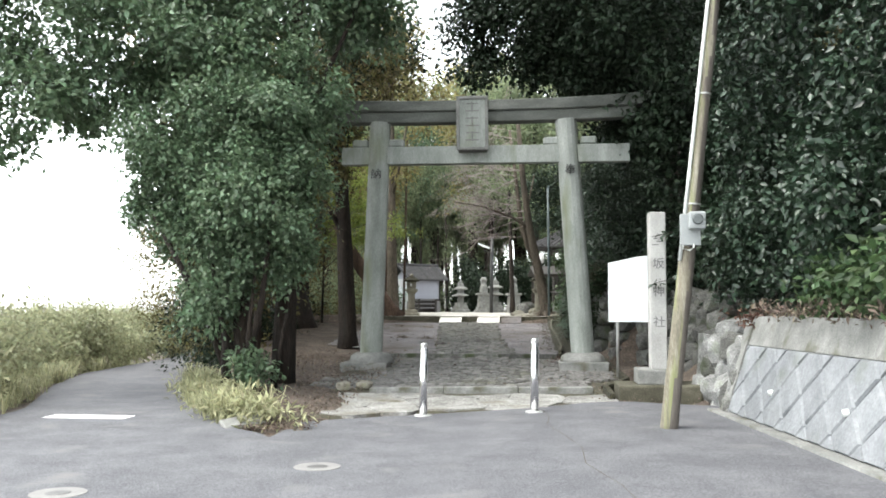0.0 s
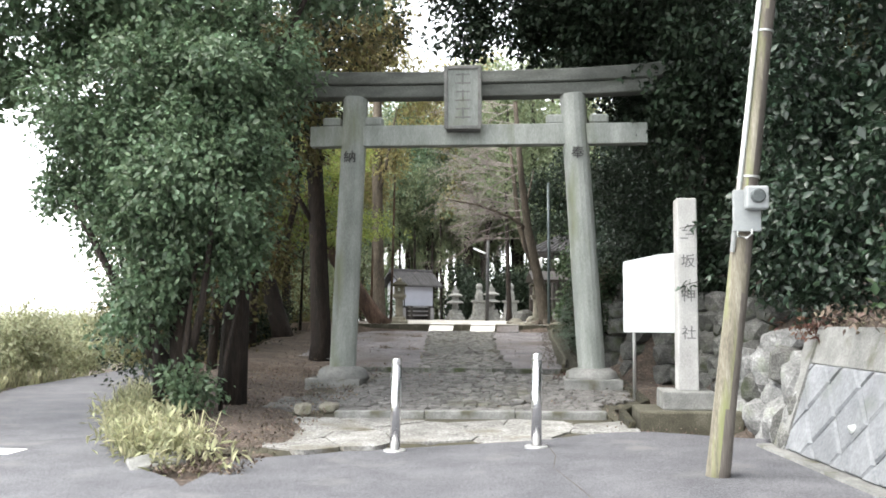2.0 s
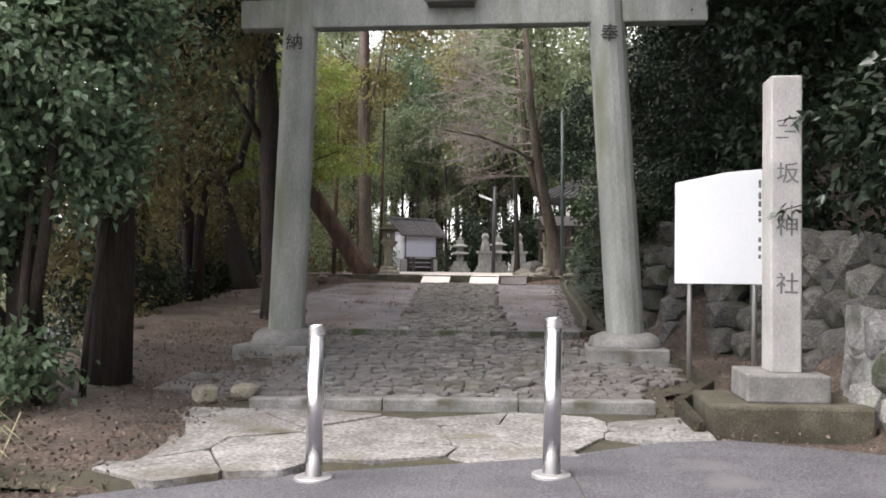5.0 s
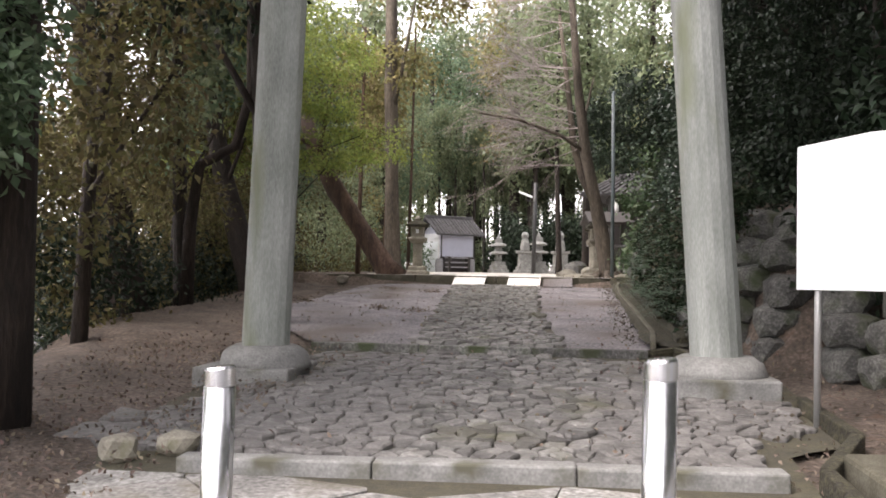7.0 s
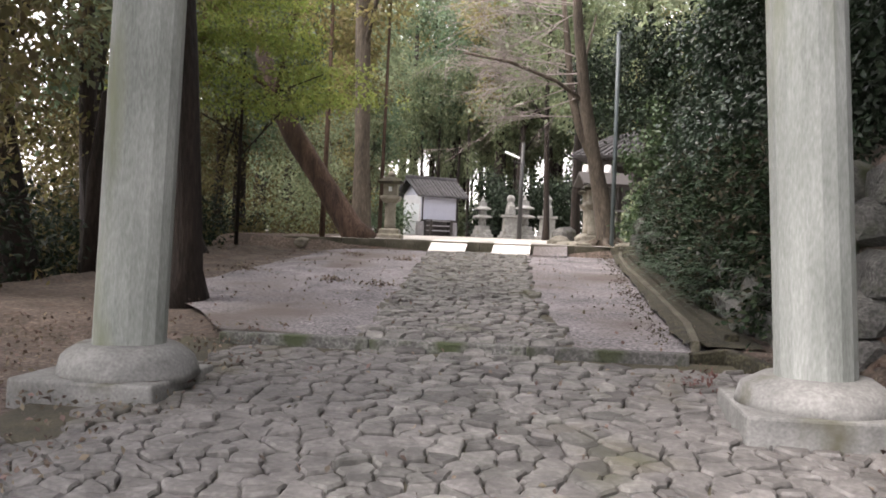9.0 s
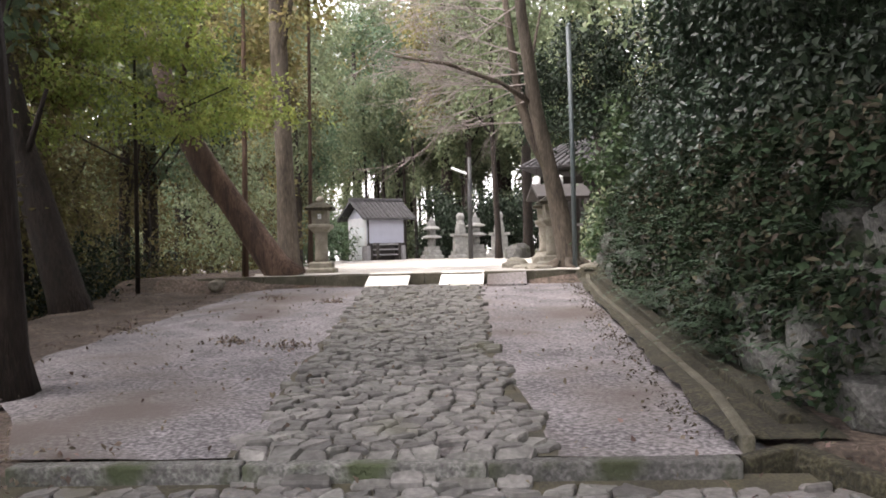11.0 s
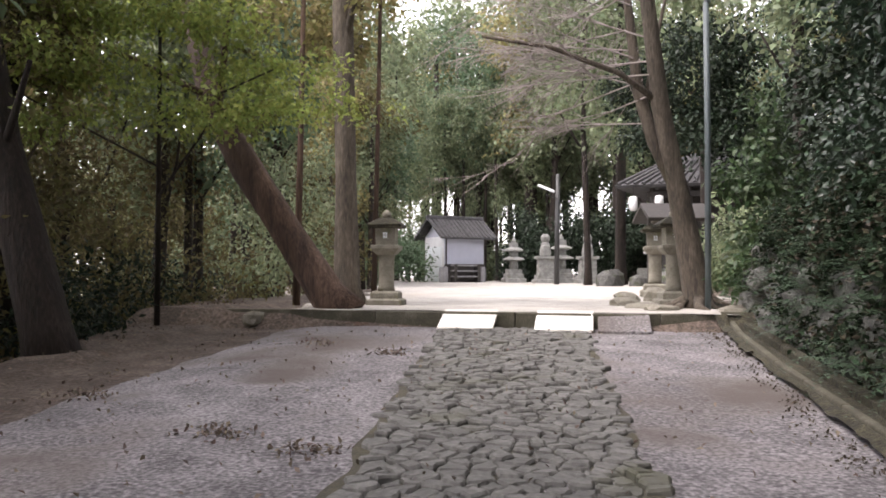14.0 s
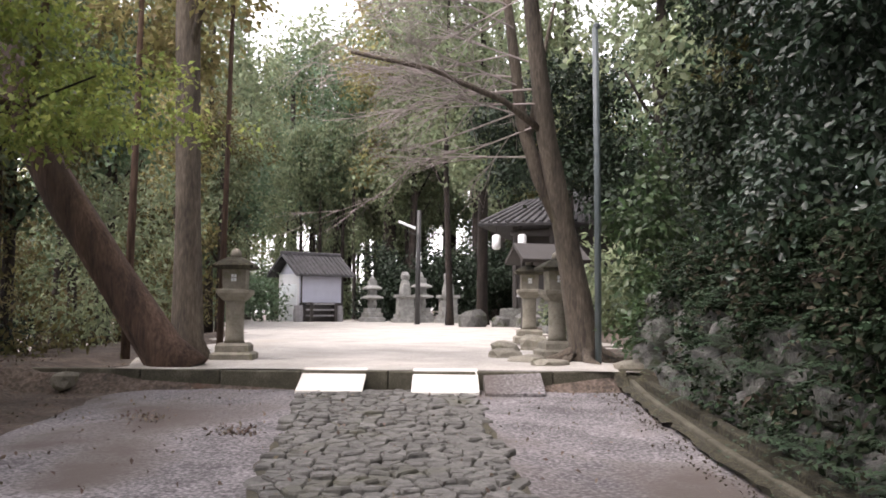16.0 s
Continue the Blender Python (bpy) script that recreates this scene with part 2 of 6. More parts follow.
L_LITTER = leafmat("fallen_leaf", (0.15, 0.116, 0.09), 0.1, 0.8, 0.6)


# ---- building helpers ----
def link_mesh(name, bm, material, parent=None, label="", smooth=False):
    me = bpy.data.meshes.new(name)
    bm.normal_update()
    bm.to_mesh(me)
    bm.free()
    me.materials.append(material)
    if smooth:
        me.shade_smooth()
    ob = new(name, me)
    if parent:
        ob.parent = parent
    if label:
        ob["label"] = label
    return ob


def part(name, bm, material, parent, label="", smooth=False):
    return link_mesh(name, bm, material, parent, label, smooth)


def thing(name, label, category, at=(0, 0, 0), rz=0, group="", kind=""):
    ob = new(name)
    ob.empty_display_size = 0.2
    ob.matrix_basis = pose(*at, 0, 0, rz)
    return tagged(ob, label, category, group, kind)


def structure(ob, label, category):
    return tagged(ob, label, category, "", "structure")


def box(x0, x1, y0, y1, z0, z1, bev=0.01, seg=1, m=None, rough=0.0):
    bm = bmesh.new()
    bmesh.ops.create_cube(bm, size=1)
    bmesh.ops.transform(bm, verts=bm.verts, matrix=Matrix.Translation(((x0 + x1) / 2, (y0 + y1) / 2, (z0 + z1) / 2)) @ Matrix.Diagonal((x1 - x0, y1 - y0, z1 - z0, 1)))
    if bev:
        bmesh.ops.bevel(bm, geom=list(bm.edges), offset=bev, segments=seg, affect="EDGES", profile=0.5)
    if rough:
        for v in bm.verts:
            v.co += noise.noise_vector(v.co * 3.1) * rough
    if m:
        bmesh.ops.transform(bm, verts=bm.verts, matrix=m)
    return bm


def lathe(rings, seg=16, square=False, twist=0.0):
    """A body of stacked rings (radius, z); square gives four sides."""
    bm = bmesh.new()
    n = 4 if square else seg
    loops = []
    for r, z in rings:
        k = r * (math.sqrt(2) if square else 1)
        loops.append([bm.verts.new((k * math.cos(twist + (i + (0.5 if square else 0)) * 2 * math.pi / n), k * math.sin(twist + (i + (0.5 if square else 0)) * 2 * math.pi / n), z)) for i in range(n)])
    for a, b in zip(loops, loops[1:]):
        for i in range(n):
            bm.faces.new((a[i], a[(i + 1) % n], b[(i + 1) % n], b[i]))
    bm.faces.new(loops[0][::-1])
    bm.faces.new(loops[-1])
    return bm


def tube(points, seg=10, wob=0.0, cap=True):
    """A tapered tube along points (x, y, z, radius)."""
    bm = bmesh.new()
    loops = []
    pts = [Vector(p[:3]) for p in points]
    for i, p in enumerate(pts):
        d = (pts[min(i + 1, len(pts) - 1)] - pts[max(i - 1, 0)]).normalized()
        a = d.orthogonal().normalized() if abs(d.z) < 0.9 else Vector((1, 0, 0))
        a = (a - d * a.dot(d)).normalized()
        b = d.cross(a)
        ring = []
        for k in range(seg):
            w = 2 * math.pi * k / seg
            o = a * math.cos(w) + b * math.sin(w)
            r = points[i][3] * (1 + wob * noise.noise(p * 0.9 + o * 1.3))
            ring.append(bm.verts.new(p + o * r))
        loops.append(ring)
    for a, b in zip(loops, loops[1:]):
        for k in range(seg):
            bm.faces.new((a[k], a[(k + 1) % seg], b[(k + 1) % seg], b[k]))
    if cap:
        bm.faces.new(loops[0][::-1])
        bm.faces.new(loops[-1])
    return bm


def merge(*bms):
    """One bmesh out of several."""
    out = bms[0]
    for b in bms[1:]:
        me = bpy.data.meshes.new("tmp")
        b.to_mesh(me)
        b.free()
        out.from_mesh(me)
        bpy.data.meshes.remove(me)
    return out


def raw_mesh(name, verts, tris, material, parent=None, label=""):
    """A mesh object out of numpy arrays of vertices and equal-sided faces."""
    me = bpy.data.meshes.new(name)
    n, k = len(tris), tris.shape[1]
    me.vertices.add(len(verts))
    me.vertices.foreach_set("co", np.ascontiguousarray(verts, dtype=np.float32).ravel())
    me.loops.add(n * k)
    me.loops.foreach_set("vertex_index", np.ascontiguousarray(tris, dtype=np.int32).ravel())
    me.polygons.add(n)
    me.polygons.foreach_set("loop_start", np.arange(0, n * k, k, dtype=np.int32))
    me.update(calc_edges=True)
    me.materials.append(material)
    ob = new(name, me)
    if parent:
        ob.parent = parent
    if label:
        ob["label"] = label
    return ob


RNG = np.random.default_rng(7)


def unit(v):
    return v / (np.linalg.norm(v, axis=1, keepdims=True) + 1e-9)


def sprigs(blobs, density, clumps=14, clump_size=0.42, flat=1.0):
    """Twig points and outward directions on uneven clumps that cover the blobs (x, y, z, rx, ry, rz)."""
    pts, outs = [], []
    for x, y, z, rx, ry, rz in blobs:
        c = np.array((x, y, z))
        r = np.array((rx, ry, rz))
        d = unit(RNG.normal(size=(clumps, 3)))
        cc = c + d * r * RNG.uniform(0.35, 0.95, (clumps, 1))
        cr = clump_size * RNG.uniform(0.6, 1.25, (clumps, 1)) * r.mean()
        per = max(4, int(density * (rx * ry + ry * rz + rx * rz) * 4 / clumps))
        for k in range(clumps):
            o = unit(RNG.normal(size=(per, 3)))
            rad = RNG.uniform(0.55, 1.0, (per, 1)) ** 0.6
            pts.append(cc[k] + o * rad * cr[k] * np.array((1, 1, flat)))
            outs.append(unit(o + d[k] * 0.7))
    return np.concatenate(pts), np.concatenate(outs)


def leaves(name, pts, outs, material, parent=None, size=0.11, per=7, spread=0.11, width=0.45, droop=0.35, label=""):
    """Folded leaf blades round the twig points."""
    n = len(pts) * per
    p = np.repeat(pts, per, axis=0) + RNG.normal(size=(n, 3)) * spread
    d = unit(np.repeat(outs, per, axis=0) * 0.8 + RNG.normal(size=(n, 3)) * 0.8 + np.array((0, 0, -droop)))
    nrm = unit(RNG.normal(size=(n, 3)) * 0.5 + np.array((0, 0, 0.7)) + np.repeat(outs, per, axis=0) * 1.0)
    s = unit(np.cross(d, nrm))
    up = np.cross(s, d)
    ln = size * RNG.uniform(0.65, 1.3, (n, 1))
    w = ln * width * 0.5
    v = np.empty((n, 4, 3), dtype=np.float32)
    v[:, 0] = p
    v[:, 1] = p + d * ln * 0.45 + s * w + up * w * 0.35
    v[:, 2] = p + d * ln - up * ln * 0.12
    v[:, 3] = p + d * ln * 0.45 - s * w + up * w * 0.35
    base = np.arange(n, dtype=np.int32)[:, None] * 4
    f = np.empty((n, 2, 3), dtype=np.int32)
    f[:, 0] = base + np.array((0, 1, 2))
    f[:, 1] = base + np.array((0, 2, 3))
    return raw_mesh(name, v.reshape(-1, 3), f.reshape(-1, 3), material, parent, label)


def wood(parent, trunk, limbs=(), material=None, seg=12, wob=0.25):
    material = material or M_BARK
    part("trunk", tube(trunk, seg, wob), material, parent, smooth=True)
    for l in limbs:
        part("limb", tube(l, 7, 0.2), material, parent, smooth=True)


def tree(label, trunk, limbs, blobs, leaf, bark=None, density=20, size=0.12, per=7, clumps=14, clump_size=0.42, category="tree", name="tree", group="", spread=None, flat=1.0, width=0.58):
    t = thing(name, label, category, group=group)
    wood(t, trunk, limbs, bark)
    if blobs:
        p, o = sprigs(blobs, density, clumps, clump_size, flat)
        leaves("crown", p, o, leaf, t, size, per, spread or size, width)
    return t


# ---- the lie of the land ----
def smooth(a, b, x):
    t = np.clip((np.asarray(x, dtype=float) - a) / (b - a), 0, 1)
    return t * t * (3 - 2 * t)


def profile(y):
    """Height of the approach along its length: road, forecourt, step, ramp, terrace."""
    return np.interp(y, [11.3, 11.9, 13.3, 15.7, 17.75, 17.85, 28.25, 28.4], [0.04, 0.06, 0.12, 0.31, 0.42, 0.52, 1.03, 1.235])


def road_z(x):
    return np.clip(0.05 * (np.asarray(x, dtype=float) + 0.7), 0, 0.12)


def bank_edge(y):
    """The right-hand edge of the lane, along the foot of the wooded bank."""
    return np.interp(y, [9.2, 10.0, 12.0, 14.0, 18.0, 22.0, 26.0, 32.0, 44.0], [-2.3, -3.1, -4.3, -5.3, -6.7, -7.3, -7.8, -8.8, -12.0])


def lane_edge(y):
    """The far edge of the lane, along the roadside shrubs."""
    return np.interp(y, [8.0, 11.3, 15.0, 18.0, 22.0, 26.0, 32.0, 44.0], [-6.2, -6.6, -8.3, -9.3, -9.7, -10.2, -11.4, -15.0])


def land(x, y):
    x, y = np.asarray(x, dtype=float), np.asarray(y, dtype=float)
    z = np.where(y < 11.3, road_z(x), profile(y))
    xb = bank_edge(y)
    left = smooth(0.0, 1.6, x - xb) * np.where(y < 9.2, 0, 1)
    lowl = np.where(y < 9.2, road_z(x), z * left + smooth(0.2, 1.2, x - xb) * smooth(3.4, 1.4, x - xb) * 0.12 * smooth(9.2, 12, y) * smooth(24, 18, y))
    z = np.where(x < -2.0, lowl, z)
    z = z - smooth(-6.5, -16.0, x) * 1.6 * smooth(18, 24, y) - smooth(-14.0, -40.0, x) * 4.0
    z = z + np.where(y > 11.9, smooth(3.2, 4.6, x) * 1.4 * smooth(11.9, 12.6, y) * smooth(18.5, 16.5, y), 0)
    z = z + smooth(2.3, 3.0, x) * 1.6 * smooth(17.0, 18.5, y) * smooth(31.5, 29.5, y)
    z = z + smooth(2.4, 9.0, x) * 2.2 * smooth(17, 19, y)
    top = np.interp(y, [-14.0, 3.5, 11.05], [4.15, 3.95, 3.3]) + 0.72
    behind = 1.3 + (x - top) * 0.45
    z = np.where((x > top) & (y < 12.2), np.minimum(behind, 4.0), np.where((x > 3.2) & (y < 11.6), -0.1, z))
    return z


def axis(lo, a, b, hi, fine):
    inner = np.arange(a, b, fine)
    left = a - np.geomspace(fine, a - lo, 26)[::-1]
    right = b + np.geomspace(fine, hi - b, 26) - fine
    return np.concatenate((left, inner, right))


gx, gy = axis(-900, -10, 7, 900, 0.2), axis(-900, 6, 33, 1200, 0.2)
X, Y = np.meshgrid(gx, gy)
Z = land(X, Y)
lump = np.array([noise.noise(Vector((a * 1.1, b * 1.1, 0))) * 0.05 + noise.noise(Vector((a * 4, b * 4, 3))) * 0.02 for a, b in zip(X.ravel(), Y.ravel())]).reshape(X.shape)
on_road = (Y < 13.6) & (X < 3.6) & (X > -9) | (X < bank_edge(Y)) | ((X > -5.6) & (X < 1.6) & (Y > 11)) | ((X > 1.5) & (X < 2.5) & (Y > 13) & (Y < 17.9))
Z = Z + np.where(on_road, -0.06, lump)
nx = len(gx)
idx = np.arange(X.size).reshape(X.shape)
quads = np.stack((idx[:-1, :-1], idx[:-1, 1:], idx[1:, 1:], idx[1:, :-1]), -1).reshape(-1, 4)
ground = structure(raw_mesh("ground", np.stack((X, Y, Z), -1).reshape(-1, 3), quads, M_DIRT), "brown forest soil with fallen leaves round the shrine approach", "ground")
ground.data.shade_smooth()


def sheet(name, rows, height, material, label, category, across=24, lift=0.0):
    """A surface strip: rows of (y, left x, right x) laid on a height function of x and y."""
    v = []
    for y, a, b in rows:
        for x in np.linspace(a, b, across):
            v.append((x, y, float(height(x, y)) + lift))
    k = np.arange(len(v)).reshape(len(rows), across)
    q = np.stack((k[:-1, :-1], k[:-1, 1:], k[1:, 1:], k[1:, :-1]), -1).reshape(-1, 4)
    ob = raw_mesh(name, np.array(v), q, material)
    ob.data.shade_smooth()
    return structure(ob, label, category)


def apron_front(x):
    return np.interp(x, [-2.15, -1.4, -0.7, 0.8, 1.6, 2.2, 3.2], [10.35, 10.95, 11.32, 11.65, 12.1, 12.3, 11.9])


# road: the square before the gate, and the lane that bends away
cols = np.linspace(-2.2, 3.66, 40)
v = []
for x in cols:
    top = float(apron_front(x)) + 0.08
    for y in np.concatenate((np.linspace(-30, 8, 20), np.linspace(8.2, top, 16))):
        v.append((x, y, float(road_z(x)) + 0.004))
k = np.arange(len(v)).reshape(len(cols), 36)
q1 = np.stack((k[:-1, :-1], k[1:, :-1], k[1:, 1:], k[:-1, 1:]), -1).reshape(-1, 4)
off = len(v)
lane = list(np.linspace(-30, 9, 20)) + list(np.linspace(9.3, 44, 80))
for y in lane:
    a = float(lane_edge(y))
    b = float(-2.2 if y < 9.2 else bank_edge(y) + 0.12 * noise.noise(Vector((y * 1.7, 0, 5))))
    for x in np.linspace(a, b, 16):
        v.append((x, y, float(road_z(x)) + 0.004))
k = np.arange(off, len(v)).reshape(len(lane), 16)
q2 = np.stack((k[:-1, :-1], k[:-1, 1:], k[1:, 1:], k[1:, :-1]), -1).reshape(-1, 4)
road = structure(raw_mesh("road", np.array(v), np.concatenate((q1, q2)), M_ASPHALT), "worn grey asphalt road with a lane bending off round the bank", "road")

# gravel ramp and sandy terrace
ramp_rows = [(y, float(np.interp(y, [17.9, 18.8, 20.2, 22.0], [-2.5, -3.1, -4.4, -5.4])) - 0.3 * math.sin(y * 0.9) * min(1, (y - 17.9) / 3), 1.5) for y in np.arange(17.9, 28.35, 0.25)]
sheet("gravel_ramp", ramp_rows, lambda x, y: profile(y) - 0.16 * smooth(-3.6, -5.6, x) + 0.015 * noise.noise(Vector((x * 2, y * 2, 1))), M_GRAVEL,
      "grey fine gravel ramp leading up to the terrace", "ground", 40, 0.0)
sheet("moss_strip", [(y, 1.29 + 0.08 * noise.noise(Vector((7, y * 0.7, 2))) + 0.05 * noise.noise(Vector((7, y * 5.3, 2))), 1.47 - 0.05 * smooth(18.5, 24, y)) for y in np.arange(18.0, 28.4, 0.15)], lambda x, y: profile(y) + 0.004 + 0.08 * smooth(1.15, 1.4, x), M_MOSS,
      "damp mossy soil strip beside the gutter kerb", "ground", 8, 0.0)
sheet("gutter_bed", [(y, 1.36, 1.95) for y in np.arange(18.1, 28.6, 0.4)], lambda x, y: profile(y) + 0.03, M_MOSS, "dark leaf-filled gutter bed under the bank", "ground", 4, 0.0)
ter_rows = [(y, -4.7 - 0.25 * math.sin(y * 1.7) - max(0, y - 33) * 0.22, min(1.6 + max(0, y - 32) * 0.45, 9)) for y in np.concatenate(([28.36], np.arange(28.8, 40, 0.8), np.arange(40, 76, 3)))]
sheet("terrace", ter_rows, lambda x, y: 1.24 + 0.01 * noise.noise(Vector((x, y, 2))), M_TERRACE, "pale sandy gravel terrace before the shrine hall", "ground", 30)


# ---- gate ----
def beam(x0, x1, y0, y1, z_of, depth_of, n=16, bev=0.02):
    """A beam along x whose under side and thickness follow functions of x."""
    bm = bmesh.new()
    loops = []
    for x in np.linspace(x0, x1, n):
        z, h = z_of(x), depth_of(x)
        loops.append([bm.verts.new(p) for p in ((x, y0 + bev, z), (x, y0, z + bev), (x, y0, z + h - bev), (x, y0 + bev, z + h), (x, y1 - bev, z + h), (x, y1, z + h - bev), (x, y1, z + bev), (x, y1 - bev, z))])
    for a, b in zip(loops, loops[1:]):
        for i in range(8):
            bm.faces.new((a[i], b[i], b[(i + 1) % 8], a[(i + 1) % 8]))
    bm.faces.new(loops[0])
    bm.faces.new(loops[-1][::-1])
    bmesh.ops.recalc_face_normals(bm, faces=bm.faces)
    return bm


def lettering(text, size, m, material, parent, name="lettering", label="", depth=0.004):
    cu = bpy.data.curves.new("letters", "FONT")
    cu.body, cu.size, cu.extrude = text, size, depth
    cu.align_x, cu.align_y = "CENTER", "CENTER"
    cu.resolution_u = 2
    tmp = new("letters", cu)
    bpy.context.view_layer.update()
    me = bpy.data.meshes.new_from_object(tmp.evaluated_get(bpy.context.evaluated_depsgraph_get()))
    bpy.data.objects.remove(tmp)
    me.materials.clear()
    me.materials.append(material)
    ob = new(name, me)
    ob.parent = parent
    ob.matrix_basis = m
    if label:
        ob["label"] = label
    return ob


GY = 16.15
gate = thing("torii_gate", "weathered grey stone torii gate with inscribed columns over the approach", "gate", (0, 0, 0))
for (xb, xt, zb) in ((-2.365, -2.215, 0.6), (1.775, 1.475, 0.63)):
    rings = [(xb + (xt - xb) * k / 6, GY, zb + (5.2 - zb) * k / 6, 0.225 - 0.012 * k / 6) for k in range(7)]
    col = part("column", tube(rings, 16), M_GRANITE, gate)
    gz = 0.27 if xb < 0 else 0.32
    px = xb - 0.08 if xb < 0 else xb
    part("plinth", box(px - 0.46, px + 0.46, GY - 0.45, GY + 0.45, gz - 0.2, gz + 0.17, 0.02, 2, rough=0.012), M_CONCRETE, gate)
    cush = lathe([(0.44, gz + 0.15), (0.425, gz + 0.2), (0.4, gz + 0.28), (0.37, zb - 0.02), (0.31, zb + 0.02), (0.2, zb + 0.025)], 26)
    for w in cush.verts:
        w.co += noise.noise_vector(w.co * 4.0 + Vector((xb, 0, 0))) * 0.018
    part("cushion_stone", cush, M_CONCRETE, gate, "rounded mortar collar round the column foot", smooth=True).location = (xb, GY, 0)
rise = lambda x: 5.165 + 0.002 * (x + 0.35) ** 2 + 0.0004 * (x + 0.35) ** 4
part("upper_lintel", beam(-3.8, 3.1, GY - 0.2, GY + 0.2, lambda x: rise(x) + 0.22, lambda x: 0.21 + 0.003 * (x + 0.35) ** 2), M_LINTEL, gate, "dark stained top lintel")
part("lower_lintel", beam(-3.5, 2.8, GY - 0.15, GY + 0.15, lambda x: rise(x), lambda x: 0.218), M_LINTEL, gate)
part("tie_beam", box(-2.98, 2.7, GY - 0.11, GY + 0.11, 4.35, 4.7, 0.012, 1), M_GRANITE, gate, "pale stone tie beam")
for cx in (-2.25, 1.55):
    for s in (-1, 1):
        part("wedge", box(cx + s * 0.36 - 0.16, cx + s * 0.36 + 0.16, GY - 0.09, GY + 0.09, 4.7, 4.86, 0.03), M_GRANITE, gate)
plq = part("name_plaque", box(-0.31, 0.31, -0.05, 0.05, -0.52, 0.52, 0.015), M_GRANITE, gate, "grey stone name plaque tilted forward")
plq.matrix_basis = pose(-0.34, GY - 0.34, 5.1, 9, 0, 0)
for a in ((-0.31, -0.25, -0.52, 0.52), (0.25, 0.31, -0.52, 0.52), (-0.25, 0.25, 0.46, 0.52), (-0.25, 0.25, -0.52, -0.46)):
    fr = part("plaque_frame", box(a[0], a[1], -0.085, -0.052, a[2], a[3], 0.008), M_CONCRETE, plq)
for zz in (0.3, 0.02, -0.26):
    part("worn_character", merge(box(-0.12, 0.12, -0.056, -0.051, zz + 0.06, zz + 0.085, 0), box(-0.13, 0.13, -0.056, -0.051, zz - 0.08, zz - 0.055, 0), box(-0.015, 0.015, -0.057, -0.052, zz - 0.09, zz + 0.1, 0)), M_CONCRETE, plq)
part("plaque_ledge", box(-0.62, -0.06, GY - 0.28, GY - 0.1, 4.565, 4.59, 0.004), M_IRON, gate)
lettering("納", 0.22, pose(-2.255, GY - 0.235, 4.13, 90, -1.8, 0), M_INK, gate, label="dark cut character")
lettering("奉", 0.22, pose(1.545, GY - 0.235, 4.17, 90, 3, 0), M_INK, gate, label="dark cut character")

# ---- bollards ----
def bollard(at, lean):
    b = thing("bollard", "shiny stainless steel bollard on a round plate", "bollard", at, group="bollards before the gate")
    b.matrix_basis = pose(*at, 0, lean, 0)
    part("post", lathe([(0.056, 0), (0.056, 0.93)], 28), M_STEEL, b, smooth=True)
    part("seam", lathe([(0.0555, 0.929), (0.0555, 0.934)], 28), M_IRON, b)
    top_ = lathe([(0.056, 0.933), (0.056, 0.99), (0.05, 1.0)], 28)
    for v in top_.verts:
        if v.co.z > 0.95:
            v.co.z += v.co.x * 0.12
    part("cap", top_, M_STEEL, b, "slant-cut steel cap")
    part("base_plate", lathe([(0.125, -0.01), (0.125, 0.012), (0.118, 0.018), (0.06, 0.022)], 24), M_GALV, b)
    return b


bollard((-0.7, 11.2, 0.006), 0.6)
bollard((0.832, 11.2, 0.082), 0.4)

# ---- stone name pillar and notice board ----
pil = thing("stone_pillar", "tall square grey stone pillar with cut characters on a two-step plinth", "pillar", (2.765, 13.25, 0.1))
part("shaft", box(-0.11, 0.145, -0.145, 0.145, 0.45, 2.93, 0.018, 2), M_PILLAR, pil)
part("upper_plinth", box(-0.33, 0.33, -0.3, 0.3, 0.22, 0.455, 0.02, 2, rough=0.01), M_CONCRETE, pil)
part("lower_plinth", box(-0.63, 0.62, -0.46, 0.5, -0.15, 0.225, 0.03, 2, rough=0.025), M_LIP, pil, "mossy brown lower plinth")
lettering("坂", 0.19, pose(0.025, -0.145, 2.1, 90), M_FAINT, pil)
lettering("神", 0.19, pose(0.025, -0.145, 1.66, 90), M_FAINT, pil)
lettering("社", 0.19, pose(0.025, -0.145, 1.18, 90), M_FAINT, pil)
for a, b, zz in ((0.02, 0.1, 2.56), (-0.05, 0.02, 2.5), (0.0, 0.09, 2.45), (-0.07, 0.03, 2.4)):
    part("worn_stroke", box(a, b, -0.147, -0.143, zz, zz + 0.014, 0), M_FAINT, pil)

sprig = thing("overhanging_sprig", "thin leafy twigs hanging across the stone pillar", "twig")
for z0, dx in ((2.66, -0.05), (1.93, -0.02)):
    part("twig", tube([(3.35, 13.15, z0 + 0.12, 0.008), (3.0, 13.02, z0 + 0.04, 0.006), (2.72 + dx, 12.98, z0 - 0.04, 0.004)], 6), M_BARK, sprig)
    sp_ = np.array([(2.72 + dx + 0.5 * u, 12.99 + 0.03 * random.random(), z0 - 0.04 + 0.12 * u + random.gauss(0, 0.02)) for u in (random.random() for _ in range(11))])
    leaves("leaf_spray", sp_, np.tile(np.array((-1.0, -0.2, -0.2)), (11, 1)), L_CAMELLIA, sprig, 0.1, 3, 0.02, 0.4)

